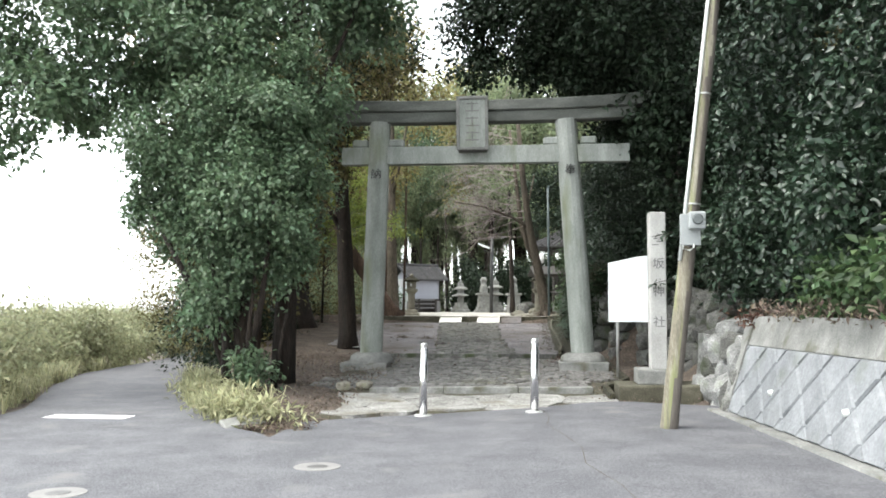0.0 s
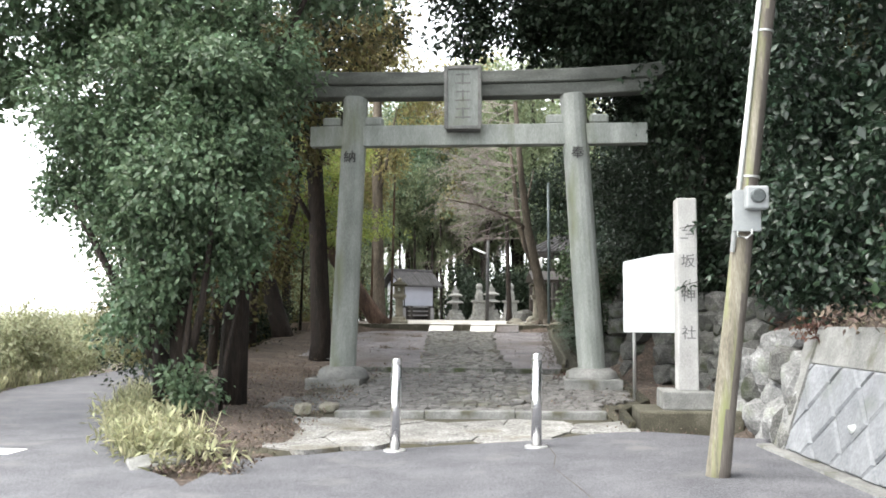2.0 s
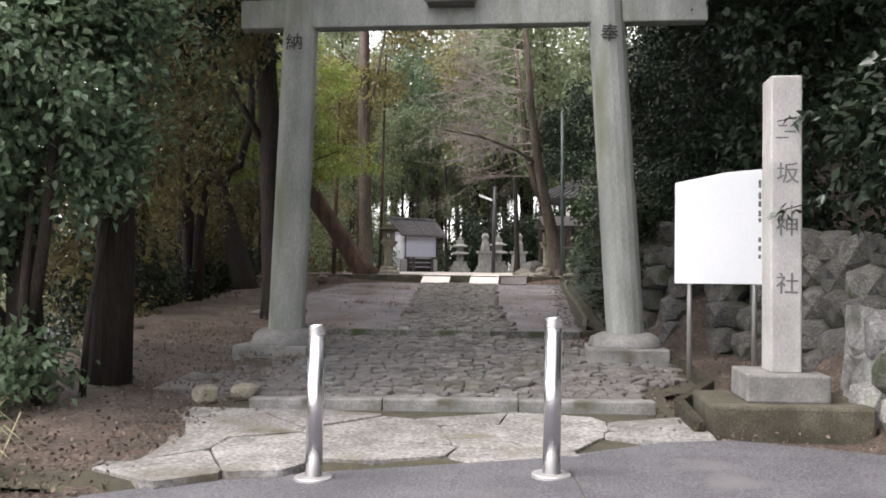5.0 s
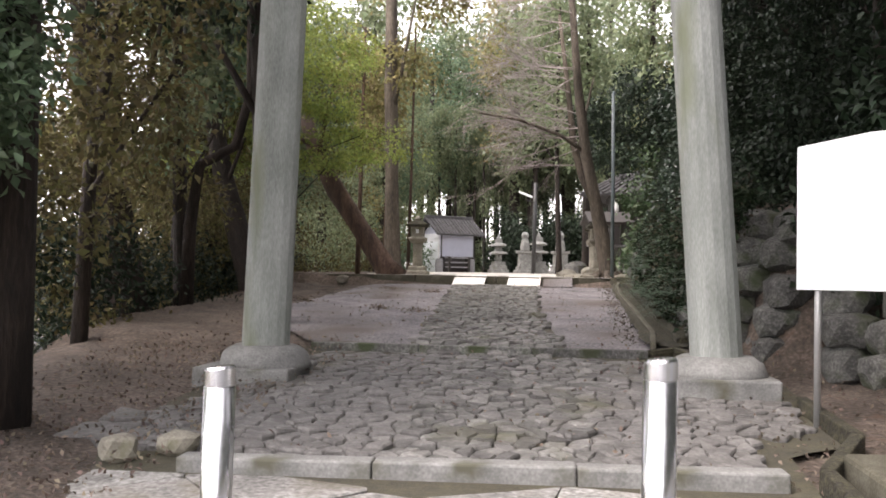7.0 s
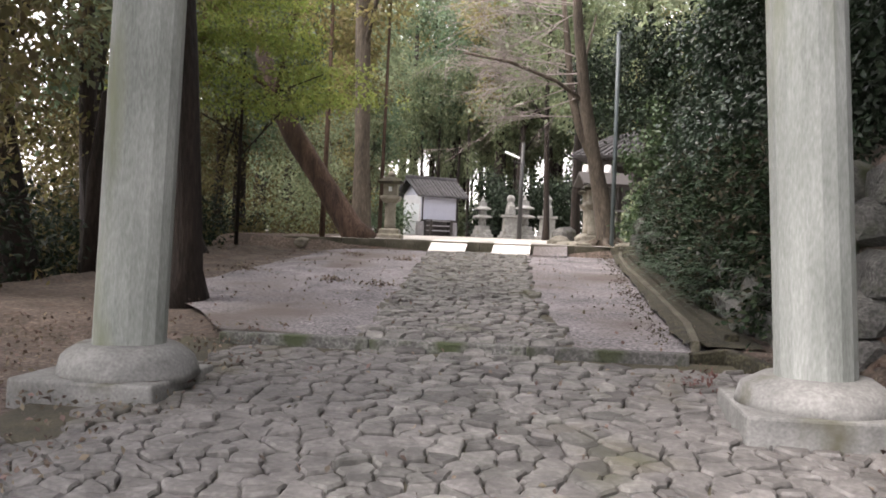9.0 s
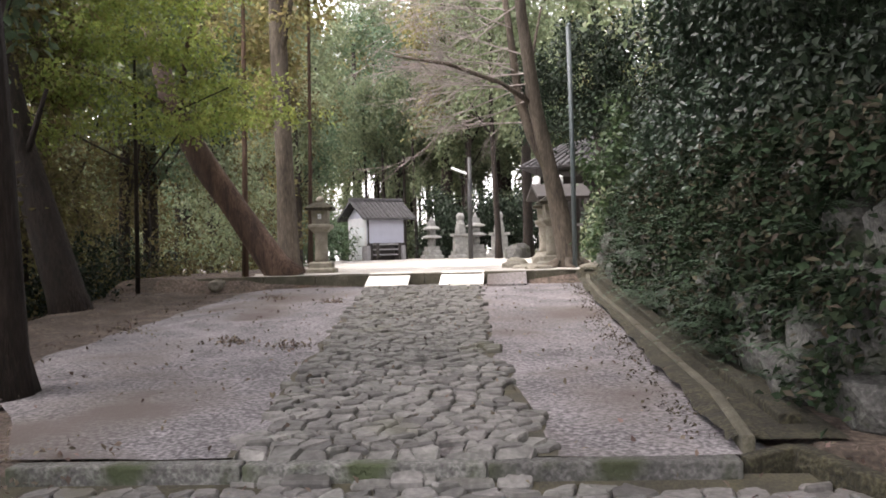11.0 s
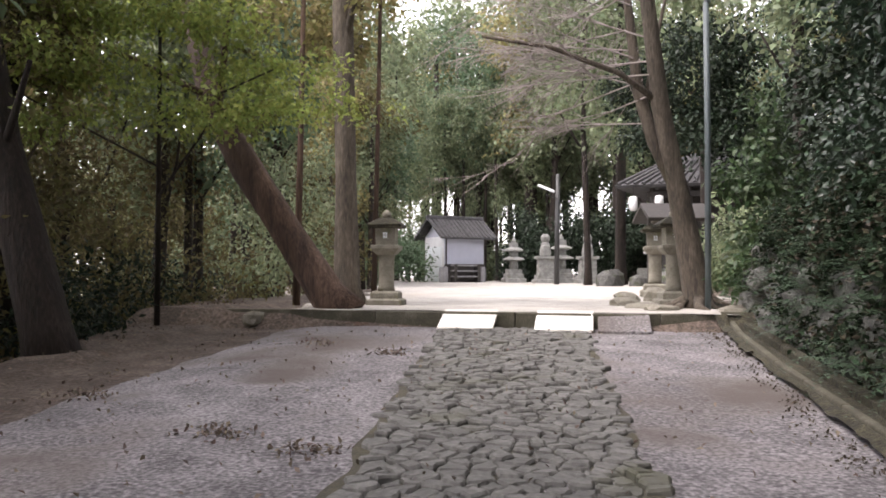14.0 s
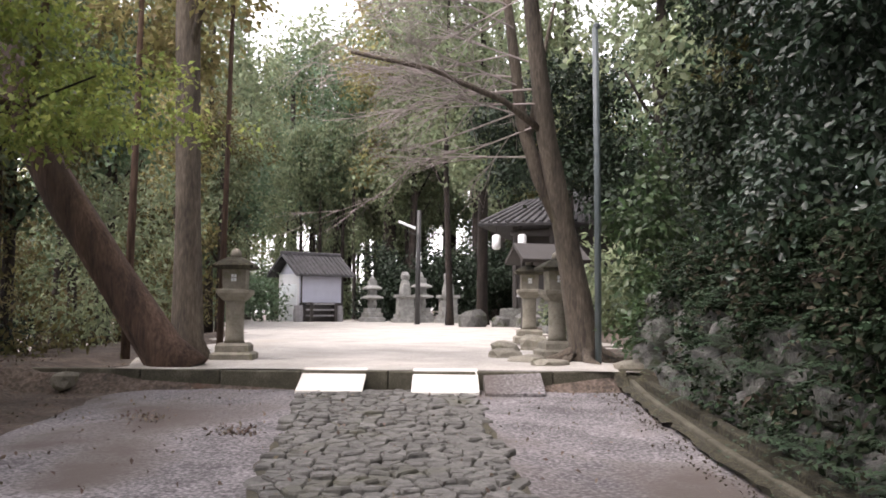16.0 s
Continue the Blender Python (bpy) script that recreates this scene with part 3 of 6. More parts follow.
nb = thing("notice_board", "plain white notice board with slanted top on two steel posts", "sign", (2.63, 15.0, 0.25), -1)
bm = bmesh.new()
f = bm.faces.new([bm.verts.new(p) for p in ((-0.46, -0.02, 1.01), (0.46, -0.02, 1.01), (0.46, -0.02, 2.22), (0.05, -0.02, 2.18), (-0.46, -0.02, 2.07))])
r = bmesh.ops.extrude_face_region(bm, geom=[f])
bmesh.ops.translate(bm, vec=(0, 0.035, 0), verts=[g for g in r["geom"] if isinstance(g, bmesh.types.BMVert)])
bmesh.ops.recalc_face_normals(bm, faces=bm.faces)
bmesh.ops.bevel(bm, geom=list(bm.edges), offset=0.005, segments=1, affect="EDGES")
panel = part("board", bm, M_WHITE, nb)
for px in (-0.3, 0.36):
    part("post", tube([(px, 0.045, -0.1, 0.026), (px, 0.045, 2.0, 0.026)], 12), M_GALV, nb, smooth=True)
for k, (a, b) in enumerate(((2.02, 2.1), (1.9, 1.97), (1.82, 1.88), (1.72, 1.78), (1.66, 1.7), (1.45, 1.5), (1.36, 1.41), (1.28, 1.32))):
    part("line_of_writing", box(0.385, 0.412, -0.0235, -0.0205, a, b, 0), M_FAINT, panel)

# ---- utility pole ----
up = thing("utility_pole", "leaning grey wooden utility pole with conduit and meter box", "pole", (2.37, 9.5, 0.1))
TOPV = Vector((0.76, 0.0, 6.6))
at_h = lambda h: TOPV * (h / 6.6)
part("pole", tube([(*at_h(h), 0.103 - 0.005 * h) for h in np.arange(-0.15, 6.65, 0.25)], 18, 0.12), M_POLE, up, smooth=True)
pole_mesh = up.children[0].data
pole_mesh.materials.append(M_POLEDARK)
# faces turned towards +x take the darker wood, with a noisy border
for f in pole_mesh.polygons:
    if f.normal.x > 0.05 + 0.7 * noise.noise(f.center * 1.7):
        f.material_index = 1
part("conduit", tube([(at_h(h).x - 0.1 + 0.006 * h, at_h(h).y - 0.07, h, 0.022) for h in (1.95, 3, 4.5, 6.5)], 10), M_TUBE, up, smooth=True)
for h in (2.6, 3.9, 5.2):
    part("strap", lathe([(0.113 - 0.006 * h, 0), (0.116 - 0.006 * h, 0.002), (0.116 - 0.006 * h, 0.018), (0.113 - 0.006 * h, 0.02)], 18), M_GALV, up).matrix_basis = pose(*at_h(h), 0, 3, 0)
c = at_h(2.3)
part("mounting_board", box(c.x - 0.13, c.x + 0.1, c.y - 0.155, c.y - 0.1, 2.12, 2.48, 0.006), M_GREYBOX, up)
mb = part("meter_box", box(c.x - 0.05, c.x + 0.14, c.y - 0.27, c.y - 0.158, 2.3, 2.5, 0.02, 3), M_GREYBOX, up)
part("meter_face", lathe([(0.062, 0), (0.062, 0.02), (0.05, 0.035)], 18), M_GLASS, mb).matrix_basis = pose(c.x + 0.045, c.y - 0.268, 2.41, 90)
part("cable_loop", tube([(c.x - 0.1, c.y - 0.14, 2.14, 0.012), (c.x - 0.1, c.y - 0.16, 2.08, 0.012), (c.x - 0.03, c.y - 0.17, 2.06, 0.012), (c.x + 0.02, c.y - 0.16, 2.1, 0.012), (c.x + 0.02, c.y - 0.14, 2.15, 0.012)], 8), M_TUBE, up, smooth=True)

# ---- retaining wall by the road ----
rw = structure(thing("wall_east", "", "", (0, 0, 0)), "sloping split-block retaining wall with concrete coping beside the road", "retaining wall")
WA, WB = Vector((3.3, 11.05, 0)), Vector((3.95, 3.5, 0))
WC = Vector((4.15, -14, 0))
face_out = 0.42


def wall_point(s, h, push=0.0):
    """s metres along the wall's foot from its far end, h metres up the battered face."""
    d1 = (WB - WA)
    l1 = d1.length
    p = WA + d1 * (s / l1) if s < l1 else WB + (WC - WB).normalized() * (s - l1)
    n = Vector((1, 0.08, 0)).normalized()
    return p + n * (0.05 + face_out * h / 1.3 - push) + Vector((0, 0, h + 0.1))


def wall_strip(h0, h1, push, s0, s1, n=30, back=0.5):
    bm = bmesh.new()
    rows = []
    for k in range(n + 1):
        s = s0 + (s1 - s0) * k / n
        q = (wall_point(s, h0, push), wall_point(s, h1, push), wall_point(s, h1, push - back), wall_point(s, h0, push - back))
        rows.append([bm.verts.new(p) for p in q])
    for a, b in zip(rows, rows[1:]):
        for i in range(4):
            bm.faces.new((a[i], a[(i + 1) % 4], b[(i + 1) % 4], b[i]))
    bm.faces.new(rows[0][::-1])
    bm.faces.new(rows[-1])
    bmesh.ops.recalc_face_normals(bm, faces=bm.faces)
    return bm


part("backing", wall_strip(-0.2, 1.0, -0.03, 0, 25, 40, 0.6), M_CONCRETE, rw)
part("coping", wall_strip(0.93, 1.3, 0.012, -0.02, 25, 40, 0.55), M_CONCRETE, rw, "stained concrete coping")
part("toe_kerb", wall_strip(-0.2, 0.05, 0.16, -0.35, 25, 40, 0.22), M_CONCRETE, rw, "low concrete toe kerb")
part("end_pier", wall_strip(-0.15, 1.22, 0.04, -0.2, 0.06, 2, 0.5), M_CONCRETE, rw)


def block_cell(s, h, w, hh):
    """A lozenge of split stone on the wall's face, clipped to its band."""
    pts = [(s - w, h), (s, h + hh), (s + w, h), (s, h - hh)]
    def clip(poly, keep, cut):
        out = []
        for a, b in zip(poly, poly[1:] + poly[:1]):
            if keep(a):
                out.append(a)
            if keep(a) != keep(b):
                out.append(cut(a, b))
        return out
    lerp = lambda a, b, t: (a[0] + (b[0] - a[0]) * t, a[1] + (b[1] - a[1]) * t)
    for lim, sg, ax in ((0.06, 1, 1), (0.92, -1, 1), (0.08, 1, 0)):
        pts = clip(pts, lambda p: (p[ax] - lim) * sg >= 0, lambda a, b: lerp(a, b, (lim - a[ax]) / (b[ax] - a[ax])))
        if len(pts) < 3:
            return None
    return pts


k = 0
W, HH = 0.31, 0.29
for i in range(0, 30):
    for j in range(0, 9):
        s = i * W + (0 if j % 2 == 0 else 0)
        if (i + j) % 2:
            continue
        pts = block_cell(s, j * HH - 0.1, W - 0.007, HH - 0.007)
        if not pts or s > 9:
            continue
        c = (sum(p[0] for p in pts) / len(pts), sum(p[1] for p in pts) / len(pts))
        bm = bmesh.new()
        lo = [bm.verts.new(wall_point(p[0], p[1], -0.03)) for p in pts]
        mid = [bm.verts.new(wall_point(p[0], p[1], 0.012)) for p in pts]
        pr = 0.028 + 0.008 * random.random()
        hi = [bm.verts.new(wall_point(c[0] + (p[0] - c[0]) * 0.88, c[1] + (p[1] - c[1]) * 0.88, pr + random.uniform(-0.006, 0.006))) for p in pts]
        n = len(pts)
        for a, b in ((lo, mid), (mid, hi)):
            for q in range(n):
                bm.faces.new((a[q], a[(q + 1) % n], b[(q + 1) % n], b[q]))
        bm.faces.new(hi)
        bmesh.ops.recalc_face_normals(bm, faces=bm.faces)
        part("block", bm, M_BLOCK, rw)
for s, h in ((1.35, 0.42), (3.3, 0.42), (5.3, 0.42)):
    p = wall_point(s, h, 0.03)
    part("weep_pipe", tube([(p.x + 0.1, p.y, p.z + 0.02, 0.035), (p.x - 0.03, p.y, p.z - 0.005, 0.035)], 12), M_TUBE, rw, smooth=True)


def boulder(parent, name, at, size, material, seed, label=""):
    bm = bmesh.new()
    bmesh.ops.create_icosphere(bm, subdivisions=2, radius=0.5)
    sv = Vector(size)
    for v in bm.verts:
        big = max(abs(v.co.x), abs(v.co.y), abs(v.co.z))
        v.co = v.co * (0.5 / big) ** 0.62
        v.co = v.co * (1 + 0.3 * noise.noise(v.co * 1.6 + Vector((seed * 3.7, seed, 0))) + 0.12 * noise.noise(v.co * 5 + Vector((0, seed, 0))))
        v.co = Vector((v.co.x * sv.x, v.co.y * sv.y, v.co.z * sv.z))
    ob = part(name, bm, material, parent, label)
    ob.matrix_basis = pose(*at, 0, 0, seed * 47 % 360)
    return ob


# rubble end of the wall, round the corner to the name pillar
rub = structure(thing("wall_rubble_end", "", ""), "rough rubble stones and mortar at the end of the retaining wall", "rubble wall")
mort = box(3.42, 4.2, 11.1, 13.9, -0.2, 1.08, 0)
bmesh.ops.subdivide_edges(mort, edges=list(mort.edges), cuts=13, use_grid_fill=True)
for w in mort.verts:
    w.co += noise.noise_vector(w.co * 2.1) * 0.13 + noise.noise_vector(w.co * 6.0) * 0.05
    w.co.x += 0.16 * max(0.0, w.co.z)
part("mortar", mort, M_MORTAR, rub, "pale patchy mortar face")
for i, (x, y, z, a, b, c) in enumerate(((3.42, 11.35, 0.28, 0.3, 0.4, 0.5), (3.5, 11.35, 0.75, 0.4, 0.5, 0.62), (3.45, 11.75, 0.35, 0.35, 0.5, 0.6), (3.45, 11.8, 0.95, 0.35, 0.5, 0.45),
                                         (3.45, 12.3, 0.3, 0.3, 0.55, 0.5), (3.48, 12.4, 0.85, 0.3, 0.6, 0.5), (3.7, 11.2, 1.12, 0.45, 0.35, 0.3), (3.55, 11.95, 1.25, 0.4, 0.45, 0.25), (3.6, 12.6, 1.2, 0.4, 0.6, 0.3), (3.36, 11.12, 0.2, 0.25, 0.3, 0.35), (3.4, 11.55, 0.15, 0.25, 0.35, 0.3), (3.42, 12.0, 0.62, 0.25, 0.4, 0.32), (3.42, 12.75, 0.62, 0.3, 0.45, 0.4), (3.44, 13.1, 0.3, 0.3, 0.5, 0.5), (3.46, 13.3, 0.85, 0.3, 0.5, 0.45), (3.44, 11.1, 0.55, 0.25, 0.3, 0.35))):
    boulder(rub, "stone", (x + 0.06 + 0.14 * z, y, z), (a, b, c), M_PALEROCK if i % 3 else M_RUBBLE, i + 1)

# dry-stone wall along the approach
dry = structure(thing("wall_dry_stone", "", ""), "old mossy dry-stone wall under the wooded bank", "stone wall")
n = 0
for row in range(5):
    y = 14.2 + (0.2 if row % 2 else 0)
    while y < (29.5 if row < 3 else 21.5):
        w = random.uniform(0.38, 0.75)
        far = float(np.interp(y, [14, 16.6, 17.6, 18.6, 24, 29], [3.75, 3.25, 2.5, 2.0, 2.0, 1.85]))
        z0 = float(profile(y)) - 0.02
        hgt = 0.36
        if n < 300:
            boulder(dry, "stone", (far + 0.1 + row * 0.11, y + w / 2, z0 + 0.16 + row * 0.31), (0.5, w * 1.12, hgt * 1.15), M_RUBBLE, n + 20).rotation_euler = (0, 0, random.uniform(-0.15, 0.15))
        y += w
        n += 1

# ---- kerbs, ditch, step and terrace edge ----
def kerb_run(name, pts, w, h, material, label, sink=0.15, piece=1.0):
    """Kerb stones laid end to end along points (x, y, z of the top)."""
    st = structure(thing(name, "", ""), label, "kerb")
    for (x0, y0, z0), (x1, y1, z1) in zip(pts, pts[1:]):
        a, b = Vector((x0, y0, z0)), Vector((x1, y1, z1))
        k = max(1, round((b - a).length / piece))
        for i in range(k):
            p, q = a.lerp(b, i / k), a.lerp(b, (i + 1) / k)
            l = (q - p).length
            ob = part("kerb_stone", box(0.004, l - 0.004, -w / 2, w / 2, -h - sink, 0, 0.014, 2, rough=0.006), material, st)
            d = q - p
            ob.matrix_basis = Matrix.Translation(p + Vector((0, 0, random.uniform(-0.006, 0.006)))) @ Matrix.Rotation(math.atan2(d.y, d.x), 4, "Z") @ Matrix.Rotation(-math.asin(d.z / l), 4, "Y")
    return st


kerb_run("kerb_forecourt", [(-1.85, 13.32, 0.205), (1.78, 13.55, 0.235)], 0.17, 0.1, M_CONCRETE, "long pale concrete kerb across the forecourt", piece=1.25)
kerb_run("kerb_step", [(-2.42, 17.78, 0.52), (1.32, 17.82, 0.53)], 0.13, 0.12, M_RUBBLE, "low stone step across the approach", piece=1.25)
kerb_run("kerb_path", [(1.38, 17.9, 0.62), (1.46, 19.0, 0.68), (1.42, 22.0, 0.83), (1.36, 25.0, 0.98), (1.4, 27.3, 1.1), (1.5, 28.6, 1.17)], 0.065, 0.1, M_LIP, "mossy concrete gutter kerb along the ramp", piece=1.2)
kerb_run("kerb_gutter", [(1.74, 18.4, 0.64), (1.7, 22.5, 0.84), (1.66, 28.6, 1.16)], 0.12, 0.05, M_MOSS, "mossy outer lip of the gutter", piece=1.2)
kerb_run("kerb_terrace", [(-6.0, 28.75, 1.22), (-4.15, 28.42, 1.235), (-2.3, 28.33, 1.235), (-0.3, 28.3, 1.235), (1.45, 28.5, 1.235)], 0.16, 0.2, M_LIP, "dark stone edge of the sandy terrace", piece=1.0)
kerb_run("kerb_ditch", [(2.02, 12.7, 0.2), (1.98, 13.5, 0.27), (2.42, 14.4, 0.33), (2.35, 15.6, 0.4)], 0.09, 0.1, M_MOSS, "narrow concrete lip of the drain ditch", piece=1.0)
kerb_run("kerb_drain_end", [(1.33, 17.84, 0.54), (1.62, 17.95, 0.57), (1.95, 17.3, 0.5)], 0.1, 0.1, M_MOSS, "mossy concrete drain end at the step", piece=1.0)


def plate(name, label, x0, x1, y0, y1, z0, z1, thick, material, category="ramp"):
    """A plate that slopes up from its front edge to its back edge."""
    bm = bmesh.new()
    v = [bm.verts.new(p) for p in ((x0, y0, z0), (x1, y0, z0), (x1, y1, z1), (x0, y1, z1), (x0, y0, z0 - thick), (x1, y0, z0 - thick), (x1, y1, z1 - thick), (x0, y1, z1 - thick))]
    for f in ((0, 1, 2, 3), (7, 6, 5, 4), (0, 4, 5, 1), (1, 5, 6, 2), (2, 6, 7, 3), (3, 7, 4, 0)):
        bm.faces.new([v[i] for i in f])
    bmesh.ops.bevel(bm, geom=list(bm.edges), offset=0.006, segments=1, affect="EDGES")
    return tagged(link_mesh(name, bm, material), label, category, "ramp plates on the terrace edge")


plate("ramp_plate", "weathered white ramp plate leaning on the terrace edge", -2.28, -1.55, 27.78, 28.42, 1.055, 1.262, 0.04, M_PANEL)
plate("ramp_plate", "weathered white ramp plate leaning on the terrace edge", -1.02, -0.28, 27.72, 28.42, 1.055, 1.262, 0.04, M_PANEL)
plate("ramp_slab", "grey concrete ramp slab beside the white plates", -0.22, 0.44, 27.75, 28.38, 1.04, 1.248, 0.12, M_GRAVEL)

# manholes and lane marking
for at, r in (((-1.2, 7.27, 0.002), 0.12), ((-2.96, 5.89, 0.002), 0.12)):
    mh = thing("manhole_cover", "small round iron cover in a pale concrete ring", "manhole", at, group="road covers")
    part("ring", lathe([(r + 0.1, 0), (r + 0.1, 0.0065), (0.1, 0.007), (0.1, 0.004)], 24), M_RING, mh)
    part("lid", lathe([(0.098, 0), (0.098, 0.008), (0.08, 0.009)], 24), M_IRON, mh)
structure(link_mesh("trim_stop_line", box(-5.75, -4.62, 10.35, 10.72, 0.0, 0.0075, 0), M_PAINT), "worn white stop line painted on the lane", "road marking")


pts = [(0.95, 11.4), (1.02, 10.6), (0.98, 9.9), (1.15, 9.0), (1.3, 8.1), (1.28, 7.2), (1.5, 6.2), (1.62, 5.0)]
bm = bmesh.new()
rows = [(bm.verts.new((x - 0.003, y, float(road_z(x)) + 0.0065)), bm.verts.new((x + 0.003 + 0.003 * (k % 2), y, float(road_z(x)) + 0.0065))) for k, (x, y) in enumerate(pts)]
for a, b in zip(rows, rows[1:]):
    bm.faces.new((b[0], b[1], a[1], a[0]))
structure(link_mesh("trim_road_crack", bm, M_JOINT), "thin dark crack running down the asphalt", "road crack")

# ---- stone lanterns ----
def lantern(at, s=1.0, rz=0, label="old stone lantern with a round post and square cap roof", group="stone lanterns"):
    t = thing("stone_lantern", label, "lantern", at, rz, group)
    t.scale = (s, s, s)
    part("base", lathe([(0.3, -0.03), (0.3, 0.08), (0.27, 0.1), (0.235, 0.11), (0.235, 0.2), (0.2, 0.235)], square=True), M_STONE, t)
    part("post", lathe([(0.15, 0.23), (0.135, 0.3), (0.13, 0.55), (0.135, 0.8), (0.15, 0.85)], 18), M_STONE, t, smooth=True)
    part("platform", lathe([(0.14, 0.84), (0.2, 0.9), (0.235, 0.95), (0.235, 1.0), (0.19, 1.01)], square=True), M_STONE, t)
    fb = part("fire_box", lathe([(0.16, 1.0), (0.17, 1.3)], square=True), M_STONE, t)
    for k in range(2):
        for j in range(2):
            part("paper_window", box(-0.036 + k * 0.04, -0.004 + k * 0.04, -0.176, -0.162, 1.12 + j * 0.055, 1.165 + j * 0.055, 0), M_WHITE, fb)
    part("roof", lathe([(0.2, 1.29), (0.28, 1.31), (0.29, 1.35), (0.19, 1.42), (0.1, 1.47)], square=True), M_MOSS, t, "mossy stone cap roof")
    part("finial", lathe([(0.06, 1.46), (0.085, 1.5), (0.07, 1.56), (0.02, 1.6)], 12), M_STONE, t, smooth=True)
    return t


lantern((-3.55, 30.25, 1.24), 0.95, 4)
lantern((1.05, 31.6, 1.24), 1.0, 8, "stone lantern with mossy rounded cap beside the forked tree")
lantern((1.05, 36.0, 1.3), 1.05, 0, "stone lantern with broad flat cap behind the forked tree")


def pagoda(at, s=1.0, tiers=3):
    t = thing("stone_pagoda", "small grey tiered stone pagoda lantern at the terrace edge", "monument", at, 20, "stone monuments")
    t.scale = (s, s, s)
    part("base", lathe([(0.55, 0), (0.55, 0.2), (0.45, 0.22), (0.45, 0.45), (0.36, 0.47), (0.36, 0.7)], square=True), M_STONE2, t)
    part("body", lathe([(0.2, 0.68), (0.26, 0.85), (0.2, 1.15)], 12), M_STONE2, t)
    z = 1.13
    for k in range(tiers):
        part("roof_tier", lathe([(0.24, z), (0.48 - 0.06 * k, z + 0.06), (0.46 - 0.06 * k, z + 0.12), (0.2, z + 0.24)], square=True), M_STONE2, t)
        z += 0.22
        part("storey", lathe([(0.2, z), (0.19, z + 0.28)], square=True), M_STONE2, t)
        z += 0.26
    part("finial", lathe([(0.1, z - 0.02), (0.13, z + 0.08), (0.03, z + 0.3)], 10), M_STONE2, t)


def guardian(at, rz):
    t = thing("guardian_plinth", "pale stone plinth of a guardian statue with a stepped foot", "monument", at, rz, "stone monuments")
    part("foot", lathe([(0.62, 0), (0.62, 0.18), (0.5, 0.2), (0.5, 0.42)], square=True), M_STONE2, t)
    part("block", lathe([(0.4, 0.41), (0.38, 1.25), (0.5, 1.28), (0.5, 1.42)], square=True), M_STONE2, t)
    bm = merge(lathe([(0.3, 1.41), (0.32, 1.6), (0.24, 2.0), (0.16, 2.25)], 12), lathe([(0.05, 2.1), (0.22, 2.22), (0.25, 2.42), (0.14, 2.6)], 12), box(-0.2, 0.2, -0.32, -0.15, 1.41, 2.0, 0.06, 2))
    tagged(link_mesh("guardian_statue", bm, M_STONE2), "pale stone seated guardian lion on its plinth", "statue", "guardian statues").matrix_basis = pose(*at, 0, 0, rz)


pagoda((-4.6, 64.5, 1.24), 1.05, 2)
guardian((-2.75, 62.6, 1.24), 15)
pagoda((-1.95, 63.5, 1.24), 1.1, 2)
guardian((-0.55, 62.6, 1.24), 15)

# far lamp post, near steel pole
lp = thing("lamp_post", "dark post with a slanting white tube lamp", "street lamp", (-1.95, 57.6, 1.24))
part("post", tube([(0, 0, -0.1, 0.13), (0.02, 0, 2.5, 0.11), (0.05, 0, 5.2, 0.1)], 12, 0.1), M_BLACKPOST, lp, smooth=True)
part("arm", tube([(0, -0.1, 4.05, 0.03), (-0.5, -0.3, 4.2, 0.03)], 8), M_BLACKPOST, lp)
part("lamp", box(-0.95, -0.1, -0.38, -0.25, -0.06, 0.06, 0.03, 2, Matrix.Translation((0, 0, 4.3)) @ Matrix.Rotation(radians(22), 4, "Y")), M_LAMP, lp)
sp = thing("steel_pole", "slim grey-green painted steel pole on the terrace corner", "pole", (1.39, 29.96, 1.15))
part("tube", tube([(0, 0, -0.1, 0.045), (0, 0, 2.5, 0.045), (-0.02, 0, 4.65, 0.042)], 12), M_GREENPAINT, sp, smooth=True)
part("cap", lathe([(0.05, 4.65), (0.05, 4.7), (0.02, 4.73)], 12), M_GREENPAINT, sp)

# ---- shed ----
sh = thing("shed", "small white plastered shed with a grey tiled gable roof", "shed", (-8.2, 63.0, 1.24), 38)
SW, SD, SE, SR = 2.55, 2.4, 2.5, 3.45
part("front_wall", box(0, SW, 0, 0.12, 0.95, SE, 0.01), M_GREYWALL, sh, "bluish grey front boarding")
part("front_base", box(0, SW, 0.02, 0.12, 0, 0.95, 0.01), M_DARKWOOD, sh)
part("side_wall", box(0, 0.12, 0.12, SD, 0, SE, 0.01), M_PLASTER, sh)
part("side_wall", box(SW - 0.12, SW, 0.12, SD, 0, SE, 0.01), M_PLASTER, sh)
part("back_wall", box(0.12, SW - 0.12, SD - 0.12, SD, 0, SE, 0.01), M_PLASTER, sh)
for gx0 in (0.0, SW - 0.12):
    bm = bmesh.new()
    vs = [bm.verts.new(p) for p in ((gx0, 0, SE), (gx0, SD, SE), (gx0, SD / 2, SR - 0.1), (gx0 + 0.12, 0, SE), (gx0 + 0.12, SD, SE), (gx0 + 0.12, SD / 2, SR - 0.1))]
    for f in ((0, 2, 1), (3, 4, 5), (0, 3, 5, 2), (2, 5, 4, 1), (1, 4, 3, 0)):
        bm.faces.new([vs[i] for i in f])
    bmesh.ops.recalc_face_normals(bm, faces=bm.faces)
    part("gable", bm, M_GREYWALL, sh)
for px in (0.02, SW - 0.1):
    part("corner_post", box(px, px + 0.09, -0.02, 0.02, 0, SE, 0.005), M_DARKWOOD, sh)
part("sill_beam", box(0.0, SW, -0.03, 0.02, 0.9, 1.0, 0.005), M_DARKWOOD, sh)
